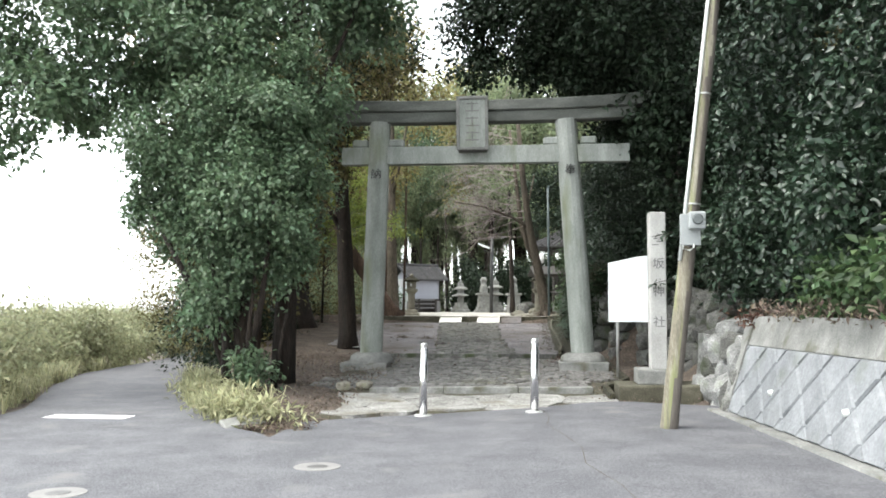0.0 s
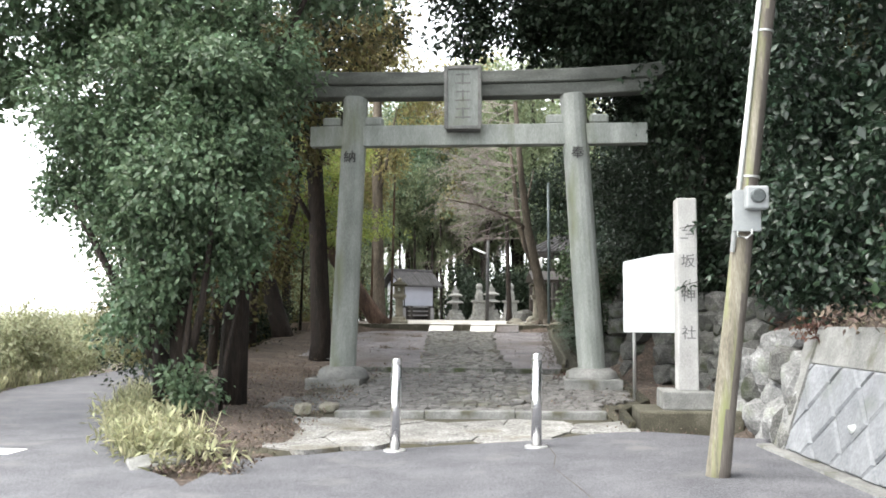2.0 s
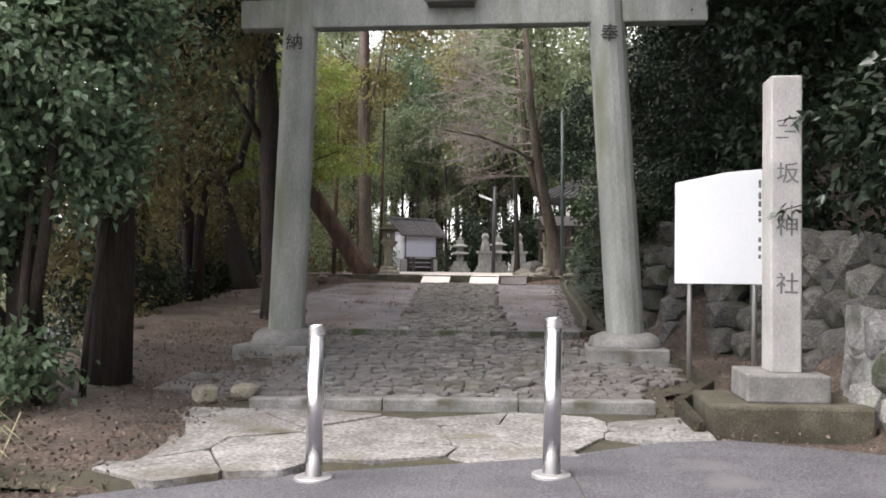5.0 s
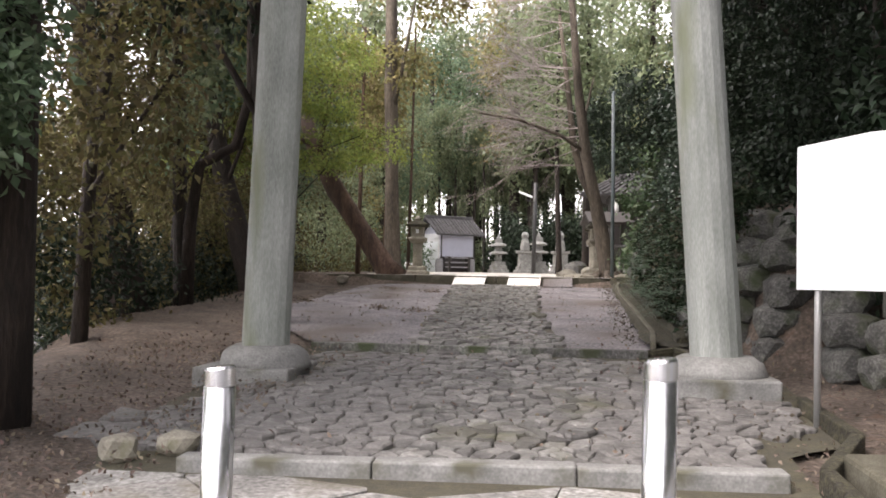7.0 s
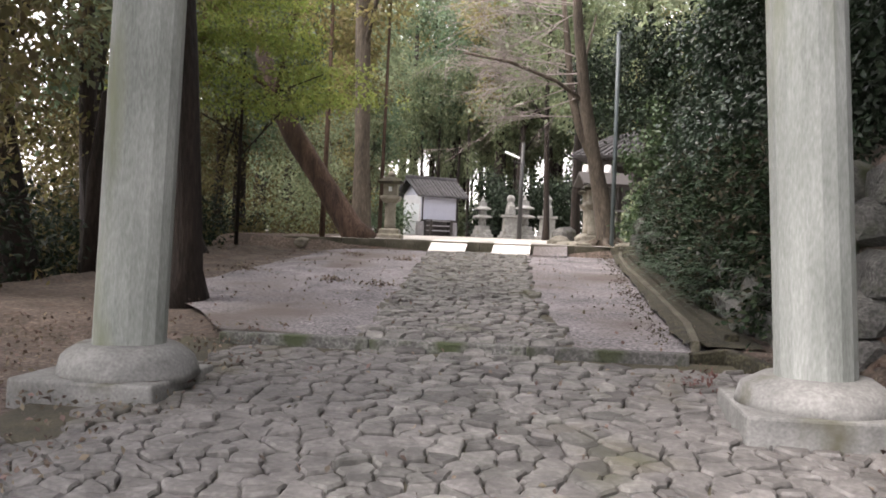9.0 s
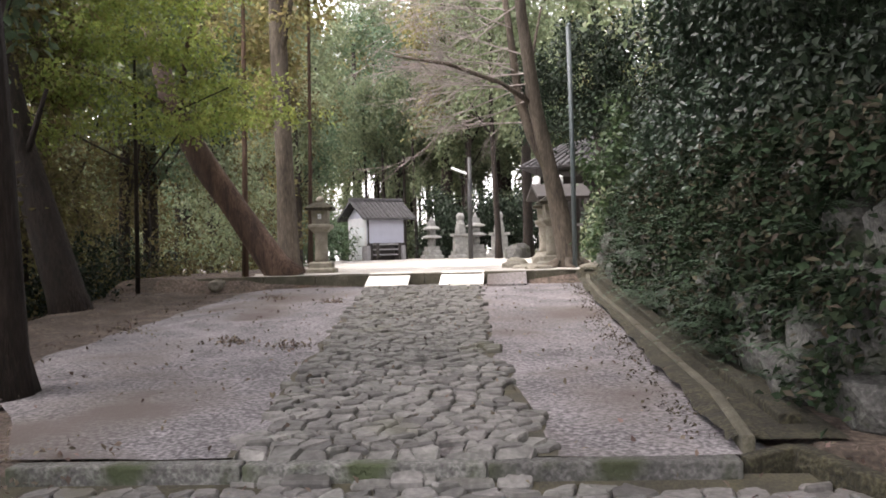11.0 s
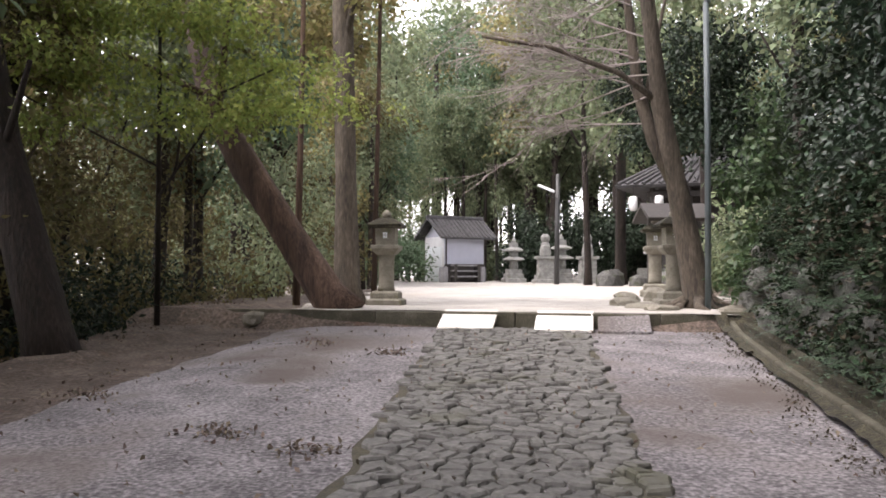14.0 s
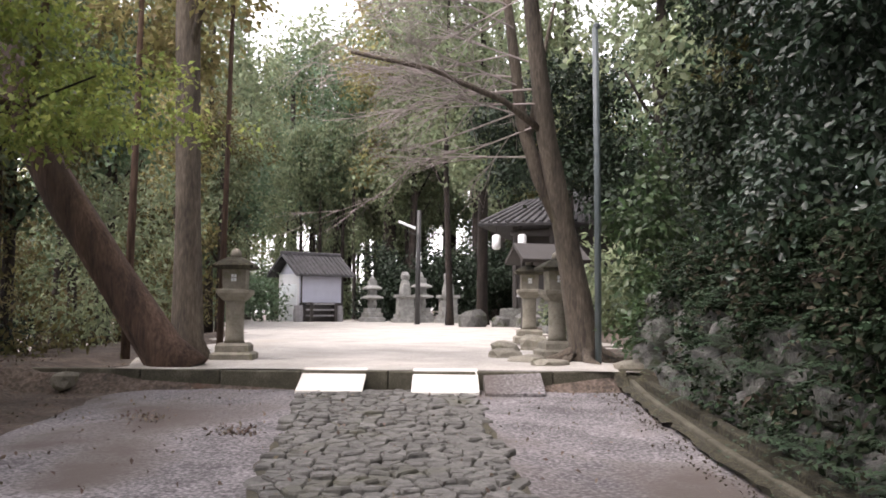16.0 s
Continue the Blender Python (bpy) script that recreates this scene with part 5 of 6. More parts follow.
for x, y, r in ((-4.75, 31.6, 0.06), (-5.4, 31.2, 0.07), (-3.95, 31.0, 0.05)):
    tree("slim dark sapling beside the cedar", [(x, y, 1.1, r), (x + 0.05, y, 4, r * 0.8), (x + 0.1, y, 8, r * 0.5)], [], [(x, y, 6.5, 0.9, 0.9, 1.2)], L_YELLOW, M_BARK2, 14, 0.14, 6, 10)

ft = thing("forked_tree", "leaning bare forked tree with spreading grey twigs and surface roots", "tree")
wood(ft, [(1.32, 30.45, 1.1, 0.33), (1.28, 30.45, 1.45, 0.22), (1.12, 30.4, 2.4, 0.19), (0.95, 30.3, 3.2, 0.17), (0.72, 30.1, 4.3, 0.14), (0.5, 29.9, 6.0, 0.11), (0.3, 29.6, 8.5, 0.07)],
     [[(1.0, 30.3, 3.0, 0.12), (0.62, 30.3, 3.8, 0.11), (0.4, 30.4, 4.6, 0.095), (0.25, 30.5, 6.0, 0.07), (0.0, 30.6, 8.0, 0.04)],
      [(0.72, 30.1, 4.35, 0.06), (0.1, 29.8, 4.75, 0.045), (-0.9, 29.5, 5.1, 0.035), (-1.9, 29.3, 5.25, 0.02)], [(0.5, 30.4, 4.3, 0.05), (0.65, 30.6, 5.2, 0.04), (0.9, 30.6, 6.4, 0.02)]], M_BARK3)
for k in range(9):
    a = k * 0.72 + 0.3
    part("root", tube([(1.3 + 0.12 * math.cos(a), 30.45 + 0.12 * math.sin(a), 1.4, 0.1), (1.3 + 0.4 * math.cos(a), 30.45 + 0.4 * math.sin(a), 1.27, 0.07), (1.3 + 0.8 * math.cos(a + 0.2), 30.45 + 0.8 * math.sin(a + 0.2), 1.2, 0.04)], 7, 0.3), M_BARK3, ft, smooth=True)


def twigs(parent, starts, depth, material):
    """Forking bare twigs as one body."""
    rows = []

    def grow(p, d, l, r, n):
        q = p + d * l
        rows.append((p, q, r, r * 0.7))
        if n == 0:
            return
        for _ in range(3 if n > 1 else 2):
            e = (d + Vector((random.gauss(0, 0.42), random.gauss(0, 0.42), random.gauss(-0.03, 0.25)))).normalized()
            grow(p.lerp(q, random.uniform(0.4, 1.0)), e, l * random.uniform(0.55, 0.85), r * 0.62, n - 1)

    for p, d, l, r in starts:
        grow(Vector(p), Vector(d).normalized(), l, r, depth)
    vs, fs = [], []
    for p, q, r0, r1 in rows:
        d = (q - p).normalized()
        a = d.orthogonal().normalized()
        b = d.cross(a)
        k = len(vs)
        for c, r in ((p, r0), (q, r1)):
            for j in range(3):
                w = j * 2.0944
                vs.append(tuple(c + (a * math.cos(w) + b * math.sin(w)) * r))
        for j in range(3):
            fs.append((k + j, k + (j + 1) % 3, k + 3 + (j + 1) % 3, k + 3 + j))
    return tagged(raw_mesh("twig_spray", np.array(vs), np.array(fs), material, parent, "fine grey-brown bare twigs"), kind="stuff")


starts = []
for k in range(28):
    t = random.random()
    p = Vector((0.62, 30.3, 3.8)).lerp(Vector((0.0, 30.6, 8.0)), t) if k % 2 else Vector((0.72, 30.1, 4.3)).lerp(Vector((0.3, 29.6, 8.5)), t)
    starts.append((p, (-1.0 + random.gauss(0, 0.35), random.gauss(0, 0.5), random.gauss(-0.02, 0.22)), random.uniform(1.0, 1.5), 0.018))
for k in range(6):
    starts.append((Vector((0.1, 29.8, 4.75)).lerp(Vector((-1.9, 29.3, 5.25)), random.random()), (-1, random.gauss(0, 0.4), random.gauss(0.1, 0.3)), 0.7, 0.012))
twigs(ft, starts, 4, M_TWIG)

# trees on the left of the approach
tree("stout dark trunk close behind the gate column", [(-3.56, 19.55, 0.4, 0.3), (-3.58, 19.55, 0.9, 0.215), (-3.68, 19.55, 3, 0.185), (-3.95, 19.6, 7, 0.14)], [[(-3.68, 19.55, 3.2, 0.06), (-4.3, 19.2, 4.4, 0.04)]], [(-3.9, 19.4, 7.4, 1.9, 1.8, 1.4), (-4.6, 18.6, 5.4, 1.1, 1.1, 1.0)], L_DARK, M_BARK, 22, 0.15, 6, 16)
tree("massive shadowed trunk on the bank", [(-6.3, 20.8, 0.0, 0.5), (-6.4, 20.8, 0.8, 0.36), (-7.0, 20.9, 3.6, 0.3), (-7.6, 21.0, 8, 0.2)], [[(-6.9, 20.9, 3, 0.08), (-6.0, 20.6, 4.2, 0.05), (-5.6, 20.4, 5.6, 0.02)]], [(-7.6, 20.8, 8.6, 2.4, 2.2, 1.5), (-7.6, 20.2, 6.4, 1.4, 1.3, 1.1)], L_OLIVE, M_BARK, 14, 0.16, 6, 16)
tree("dark leaning trunk at the gravel edge", [(-5.95, 25.2, 0.5, 0.36), (-6.1, 25.2, 1.1, 0.26), (-6.75, 25.3, 3.2, 0.21), (-7.5, 25.4, 6.5, 0.15)], [[(-6.8, 25.3, 2.8, 0.06), (-6.2, 25.0, 4.0, 0.03)]], [(-7.6, 25.4, 7.2, 1.9, 1.9, 1.3)], L_OAK, M_BARK, 18, 0.16, 6, 16)

# high canopy over the ramp, unseen crowns added to shade bank and gravel
for label, trunk, blobs, leaf in (
        ("tall evergreen on the bank, its unseen crown added to shade the ramp", [(5.2, 20.5, 2.4, 0.26), (5.1, 20.5, 6, 0.22), (4.8, 20.6, 12, 0.12)], [(4.2, 20.2, 11.5, 3.0, 3.0, 1.4), (1.8, 20.6, 12.2, 2.6, 2.6, 1.1), (6.4, 19.4, 10.4, 2.4, 2.6, 1.6), (5.0, 17.4, 11.0, 2.6, 2.2, 1.5), (3.0, 19.4, 9.8, 1.8, 1.9, 1.0), (2.4, 22.4, 10.3, 1.8, 2.2, 1.0)], L_DARK),
        ("tall evergreen near the terrace, its unseen crown added to shade the bank", [(5.6, 27.0, 2.8, 0.26), (5.5, 27.0, 6, 0.22), (5.2, 27.0, 12, 0.12)], [(4.4, 26.6, 11.4, 2.8, 3.0, 1.4), (2.4, 25.2, 12.4, 2.2, 2.6, 1.0), (3.6, 23.0, 11.0, 2.4, 2.4, 1.3), (6.6, 28.4, 10.2, 2.6, 2.6, 1.8), (7.0, 24.0, 9.6, 2.2, 2.6, 1.8), (2.3, 26.8, 10.2, 1.8, 2.2, 1.0), (3.2, 29.4, 9.8, 1.8, 1.8, 1.0)], L_DARK),
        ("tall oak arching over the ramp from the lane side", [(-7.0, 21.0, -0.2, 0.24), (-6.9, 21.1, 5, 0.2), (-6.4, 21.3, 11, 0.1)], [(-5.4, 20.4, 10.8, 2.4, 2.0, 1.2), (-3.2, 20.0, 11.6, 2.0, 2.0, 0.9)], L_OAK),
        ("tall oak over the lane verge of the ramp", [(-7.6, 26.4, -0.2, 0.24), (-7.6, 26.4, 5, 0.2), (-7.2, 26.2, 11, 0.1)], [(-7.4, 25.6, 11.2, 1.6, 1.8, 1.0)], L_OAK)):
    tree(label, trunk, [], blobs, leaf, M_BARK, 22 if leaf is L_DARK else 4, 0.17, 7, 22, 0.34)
tree("shadowy evergreen shrubs behind the notice board", [(4.6, 15.4, 1.2, 0.12), (4.6, 15.4, 3, 0.1), (4.5, 15.4, 5, 0.06)], [[(4.6, 15.4, 2.2, 0.05), (4.0, 15.0, 3.2, 0.03)]], [(4.4, 15.0, 2.7, 0.9, 1.1, 1.1), (4.2, 16.8, 2.8, 1.0, 1.1, 1.2), (4.2, 13.4, 2.5, 0.8, 0.9, 0.9), (4.6, 15.6, 4.4, 1.3, 1.5, 1.2), (3.4, 17.2, 2.0, 0.6, 0.6, 0.6)], L_DARK, M_BARK, 30, 0.13, 7, 16, 0.34, category="shrubs", name="thicket")
tree("crooked dark tree on the verge", [(-5.7, 21.4, 0.2, 0.12), (-5.65, 21.4, 2.0, 0.1), (-5.5, 21.4, 3.0, 0.09), (-4.9, 21.4, 3.3, 0.085), (-4.7, 21.5, 4.2, 0.08), (-4.8, 21.6, 6.5, 0.06)], [], [(-4.9, 21.6, 6.6, 1.2, 1.2, 0.9)], L_DARK, M_BARK, 16, 0.15, 6, 12)

# slim woodland trees: a few kinds, then copies
kinds = []
for k, (leaf, bark, r) in enumerate(((L_OAK, M_BARK, 0.09), (L_YELLOW, M_BARK3, 0.07), (L_FAR, M_BARK, 0.13), (L_OLIVE, M_BARK, 0.11))):
    lean = random.uniform(-0.5, 0.5)
    kinds.append(tree("slim woodland tree with thin leafy crown on the bank", [(0, 0, -0.3, r * 1.5), (0.02, 0, 0.4, r), (lean * 0.3, 0.1, 3, r * 0.85), (lean, 0.2, 7.5, r * 0.5)],
                      [[(lean * 0.3, 0.1, 2.6, r * 0.35), (0.6, 0.3, 3.6, r * 0.2), (1.0, 0.4, 4.8, r * 0.1)], [(lean * 0.4, 0.1, 3.6, r * 0.3), (-0.7, -0.2, 4.6, r * 0.1)]],
                      [(lean, 0.2, 7.0, 1.6, 1.6, 1.2), (0.5, 0.3, 4.6, 0.9, 0.9, 0.7), (-0.6, -0.1, 3.4, 0.7, 0.7, 0.6), (0.2, 0.2, 5.6, 1.2, 1.2, 0.8)], leaf, bark, 13, 0.17, 6, 14, 0.36, group="woodland trees"))
    kinds[-1].matrix_basis = pose(-7.0 - k * 0.9, 23.5 + k * 3, float(land(-7.0 - k * 0.9, 23.5 + k * 3)))
for k in range(125):
    x, y = random.uniform(-20, -6.0), random.uniform(19.5, 60)
    if x < 1.6 - (y + 0.75) * 0.414 or x > -5.9 - (y - 20) * 0.1 or (23 < y < 31 and x > -9.5) or (y < 44 and lane_edge(y) - 0.4 < x < bank_edge(y) + 0.4):
        continue
    copy_thing(kinds[k % 4], pose(x, y, float(land(x, y)), 0, 0, random.uniform(0, 360)))
for k in range(18):
    x, y = random.uniform(5.5, 13), random.uniform(16, 46)
    copy_thing(kinds[(0, 3)[k % 2]], pose(x, y, float(land(x, y)), 0, 0, random.uniform(0, 360)))


def undergrowth(name, label, blobs, leaf, density, size, clumps=14):
    p, o = sprigs(blobs, density, clumps, 0.4)
    return tagged(leaves(name, p, o, leaf, None, size, 6, size), label, "undergrowth", "", "stuff")


undergrowth("undergrowth", "dim leafy undergrowth among the trunks beside the ramp", [b for b in ((random.uniform(-17, -6.6), random.uniform(18.5, 44), random.uniform(-0.2, 4.2), 1.0, 1.0, 0.8) for _ in range(120)) if b[0] > 1.8 - (b[1] + 0.75) * 0.414], L_OLIVE, 11, 0.12, 12)
undergrowth("undergrowth", "dark leafy growth between the trunks of the verge", [(random.uniform(-7.2, -5.4) - (y - 18.5) * 0.22, y, random.uniform(0.3, 6.0), 0.8, 0.8, 0.7) for y in (random.uniform(18.2, 27) for _ in range(60))], L_OLIVE, 11, 0.11, 12)
undergrowth("undergrowth", "dense dim leaves between the leaning trunks", [(random.uniform(-11.5, -7.6), random.uniform(24, 33), random.uniform(0.2, 4.6), 1.0, 1.0, 0.8) for _ in range(44)], L_OLIVE, 14, 0.11, 14)
undergrowth("undergrowth", "low dark shrubs along the lane verge", [(float(bank_edge(y)) + random.uniform(-0.3, 1.1), y, random.uniform(0.1, 1.6), 0.9, 0.9, 0.7) for y in (random.uniform(16.8, 34) for _ in range(44))], L_DARK, 12, 0.11, 14)
undergrowth("undergrowth", "yellow-green sapling leaves behind the cedars", [(random.uniform(-11, -6.6), random.uniform(30, 40), random.uniform(1.6, 6.0), 1.0, 1.0, 0.6) for _ in range(30)], L_FAR, 7, 0.13, 12)

# woodland behind the terrace
far = []
for k in range(5):
    r = 0.16 + 0.05 * k
    far.append(tree("tall woodland tree behind the terrace", [(0, 0, -0.5, r * 1.5), (0, 0, 1, r), (0.2, 0, 7, r * 0.8), (0.1, 0, 15, r * 0.4)], [[(0.2, 0, 6, 0.07), (1.4, 0.4, 8.0, 0.03)]],
                    [(0, 0, 12.5, 2.8, 2.8, 2.2), (0.6, 0, 9.4, 2.4, 2.4, 1.7), (-0.8, 0.4, 7.4, 1.7, 1.7, 1.2), (0, 0, 15.5, 2.2, 2.2, 2.0)], (L_FAR, L_OAK, L_FAR, L_OAK, L_YELLOW)[k], M_BARK, 3.0, 0.3, 6, 16, 0.34, group="far trees"))
    far[-1].matrix_basis = pose(-14 + k * 5.5, 74 + k % 2 * 4, 1.2)
for k in range(52):
    x, y = random.uniform(-27, 30), random.uniform(72, 104)
    if -9.6 < x < -5.4:
        y += 30
    copy_thing(far[k % 5], pose(x, y, 1.2, 0, 0, random.uniform(0, 360)) @ Matrix.Scale(random.uniform(1.0, 1.4), 4))
for x, y in ((-0.5, 56), (1.0, 58), (4.2, 52), (12.5, 60), (1.2, 70), (-3.2, 76), (-0.6, 78), (-5.0, 84), (9, 49), (11, 54), (13, 44), (8.5, 43), (-14, 62), (-16, 54), (-13, 48), (-12.5, 70), (12, 36), (15, 30), (6, 44), (7, 38), (10, 33), (-11, 56), (-14, 66)):
    copy_thing(far[(x > 0) * 2 + int(abs(y)) % 2], pose(x, y, 1.2, 0, 0, random.uniform(0, 360)))
for k in range(4):
    copy_thing(far[(0, 2)[k % 2]], pose(-11.5 + 2.6 * k, 82 + 9 * random.random(), 1.2, 0, 0, 50 * k) @ Matrix.Scale(1.45, 4))
for k in range(16):
    copy_thing(kinds[2], pose(random.uniform(-11, -6), random.uniform(74, 92), 1.2, 0, 0, random.uniform(0, 360)) @ Matrix.Diagonal((1, 1, 1.7, 1)))
undergrowth("woodland_edge", "deep green woodland edge behind the terrace", [b for b in ((random.uniform(-27, 22), random.uniform(76, 90), random.uniform(1.5, 11), 2.2, 2.0, 1.6) for _ in range(85)) if not (-9.6 < b[0] < -5.6 and 3.5 < b[2] < 9.0)], L_FAR, 4.2, 0.3, 14)
undergrowth("hedge", "dense green shrubs behind the monuments", [(random.uniform(-5.5, 6), random.uniform(66, 71), random.uniform(1.8, 4.8), 1.4, 1.2, 1.0) for _ in range(30)], L_DARK, 11, 0.25, 12)
undergrowth("undergrowth", "leafy shrubs below the shrine hall", [(random.uniform(3.0, 9), random.uniform(36, 50), random.uniform(1.4, 3.0), 1.2, 1.2, 0.8) for _ in range(18)], L_FAR, 11, 0.2, 12)
undergrowth("undergrowth", "shrubs round the shed", [(random.uniform(-16, -10), random.uniform(60, 72), random.uniform(1.4, 3.6), 1.3, 1.2, 1.0) for _ in range(14)], L_OAK, 9, 0.25, 12)

# roadside shrubs across the lane
sb = []
for k in range(46):
    y = 8 + k * 0.62
    x = float(lane_edge(y)) - random.uniform(0.7, 1.9)
    sb.append((x, y, random.uniform(0.3, 1.2) - 0.01 * (y - 8), 0.8, 0.8, 0.6))
for k in range(50):
    y = random.uniform(18, 44)
    sb.append((float(lane_edge(y)) - random.uniform(0.9, 7), y, random.uniform(0.4, 1.0), 1.0, 1.0, 0.6))
undergrowth("roadside_shrubs", "straggling yellow-green roadside shrubs and weeds", sb, L_SHRUB, 17, 0.13, 14)


def grass(name, label, spots, material):
    """Tufts of bent grass blades as one body."""
    vs, fs = [], []
    for x, y, z, s in spots:
        for _ in range(26):
            a = random.uniform(0, 6.283)
            d = Vector((math.cos(a), math.sin(a), 0))
            l = s * random.uniform(0.5, 1.2)
            o = Vector((x + random.gauss(0, 0.07), y + random.gauss(0, 0.07), z))
            side = Vector((-d.y, d.x, 0)) * 0.007
            m1 = o + d * l * 0.3 + Vector((0, 0, l * 0.65))
            tip = o + d * l * 0.85 + Vector((0, 0, l * random.uniform(0.3, 0.8)))
            k = len(vs)
            vs += [tuple(o - side), tuple(o + side), tuple(m1 + side), tuple(m1 - side), tuple(tip)]
            fs += [(k, k + 1, k + 2), (k, k + 2, k + 3), (k + 3, k + 2, k + 4)]
    return tagged(raw_mesh(name, np.array(vs), np.array(fs), material), label, "grass", "", "stuff")


tufts = []
for k in range(70):
    y = random.uniform(9.8, 17)
    x = float(bank_edge(y)) + abs(random.gauss(0.1, 0.35))
    tufts.append((x, y, float(land(x, y)) - 0.02, random.uniform(0.25, 0.6)))
for k in range(130):
    y = random.uniform(7, 26)
    x = float(lane_edge(y)) - abs(random.gauss(0, 0.5)) - 0.1
    tufts.append((x, y, float(land(x, y)) - 0.02, random.uniform(0.3, 0.6)))
for k in range(40):
    y = random.uniform(4, 12)
    tufts.append((4.25 + random.random() * 0.4, y, 1.36, random.uniform(0.1, 0.22)))
grass("dry_grass", "pale dry grass tufts along the lane and banks", tufts, L_GRASS)

lit = []
for k in range(9000):
    u = random.random()
    if u < 0.55:
        x, y = random.uniform(-4.5, -1.9), 9.6 + 8.4 * random.random() ** 1.8
        if x < bank_edge(y):
            continue
    elif u < 0.7:
        x, y = random.uniform(-7, -4.6), random.uniform(18, 30)
    elif u < 0.78:
        x, y = random.uniform(1.7, 3.3), random.uniform(11.9, 18)
    elif u < 0.83:
        x, y = random.uniform(4.0, 4.6), random.uniform(3, 12)
    else:
        x, y = random.uniform(-5.3, 1.5), random.uniform(13.6, 28)
        if random.random() < 0.35:
            continue
    z = float(land(x, y))
    if -5.6 < x < 1.6 and y > 11.3:
        z = float(profile(y)) + 0.03 - 0.16 * float(smooth(-3.6, -5.6, x)) * (y > 17.8)
    lit.append((x, y, z + 0.02))
lit = np.array(lit)
wp = [(float(bank_edge(y)) + random.gauss(0.3, 0.22), y) for y in (random.uniform(9.7, 14.0) for _ in range(330))]
wp = np.array([(x, y, float(land(x, y)) + random.uniform(0.02, 0.22)) for x, y in wp])
tagged(leaves("verge_weeds", wp, np.tile(np.array((0, 0, 0.8)), (len(wp), 1)), L_GRASS, None, 0.13, 7, 0.07, 0.28, 0.1), "pale yellow-green weeds at the foot of the bank", "weeds", "", "stuff")
tagged(leaves("fallen_leaves", lit, np.tile(np.array((0, 0, 0.1)), (len(lit), 1)), L_LITTER, None, 0.042, 1, 0.01, 0.6, 0.0), "brown fallen leaves scattered on the ground", "leaf litter", "", "stuff")
for i, (x, y, z, a, b, c) in enumerate(((0.45, 30.2, 1.25, 0.5, 0.35, 0.16), (0.25, 31.2, 1.27, 0.5, 0.4, 0.2), (0.7, 29.5, 1.25, 0.6, 0.35, 0.14), (0.3, 32.4, 1.3, 0.5, 0.4, 0.25), (0.95, 33.6, 1.3, 0.6, 0.5, 0.4), (1.75, 29.0, 1.22, 0.7, 0.4, 0.25), (0.4, 53.0, 1.4, 1.5, 0.9, 1.0), (1.6, 53.4, 1.35, 1.0, 0.8, 0.8), (2.6, 52.2, 1.35, 1.1, 0.8, 0.9), (3.3, 50.5, 1.35, 1.1, 0.8, 0.8), (3.0, 47.0, 1.3, 0.9, 0.7, 0.6), (2.7, 44.0, 1.3, 0.9, 0.7, 0.5), (-2.0, 13.6, 0.2, 0.25, 0.2, 0.16), (-2.3, 13.4, 0.2, 0.22, 0.2, 0.18), (-5.0, 28.3, 1.1, 0.3, 0.25, 0.2))):
    st = boulder(None, "rock", (x, y, z), (a, b, c), M_RUBBLE if y > 40 else M_STONE, i + 3)
    tagged(st, "rough mossy rock edging the terrace" if y > 28 else "small rough rock at the kerb end", "rock", "edging rocks")

chunk = box(-0.26, 0.26, -0.17, 0.17, -0.06, 0.0, 0.015, 1, rough=0.03)
tagged(link_mesh("broken_slab", chunk, M_CONCRETE), "broken pale concrete slab lying at the bank foot", "rubble").matrix_basis = pose(-2.85, 9.95, 0.07, 8, -6, 35)
red = np.array([(1.28 + random.gauss(0, 0.06), 17.0 + random.gauss(0, 0.05), 0.42 + random.random() * 0.08) for _ in range(22)])
tagged(leaves("dead_frond", red, np.tile(np.array((0, 0, 0.6)), (22, 1)), mat("dead_red_leaf", (0.07, 0.032, 0.027), (0.12, 0.055, 0.045), None, 5, 30, 0.8, 0), None, 0.045, 3, 0.03, 0.4), "small clump of reddish dead fronds by the plinth", "plant", "", "stuff")
edge = [(1.27 - abs(random.gauss(0, 0.13)), y) for y in (random.uniform(18.1, 28.2) for _ in range(420))]
edge = np.array([(x, y, float(profile(y)) + 0.015) for x, y in edge])
tagged(leaves("gutter_litter", edge, np.tile(np.array((0, 0, 0.1)), (len(edge), 1)), L_BROWN, None, 0.03, 2, 0.02, 0.6, 0.0), "dark rotting leaves along the gutter edge", "leaf litter", "", "stuff")
wt = [(random.uniform(4.02, 4.5) - 0.055 * (y - 3.5), y) for y in (random.uniform(2.0, 11.2) for _ in range(420))]
wt = np.array([(x, y, 1.43 + random.random() * 0.1) for x, y in wt])
tagged(leaves("wall_top_litter", wt, np.tile(np.array((0, 0, 0.4)), (len(wt), 1)), L_LITTER, None, 0.085, 3, 0.05, 0.35, 0.1), "dry brown leaves and stalks on the wall top", "leaf litter", "", "stuff")
rt = np.array([(3.75 + random.gauss(0, 0.12), 11.3 + random.gauss(0, 0.25), 1.3 + random.random() * 0.16) for _ in range(60)])
dead = np.array([(1.95 + random.gauss(0, 0.12), 29.2 + random.gauss(0, 0.25), 1.25 + random.random() * 0.25) for _ in range(60)])
for pts_ in (rt, dead):
    tagged(leaves("red_leaves", pts_, np.tile(np.array((0, 0, 0.5)), (len(pts_), 1)), leafmat("reddish_dead_leaf", (0.12, 0.06, 0.043), 0.2, 0.7), None, 0.08, 3, 0.05, 0.4), "withered reddish leaves on the bank edge", "plant", "", "stuff")
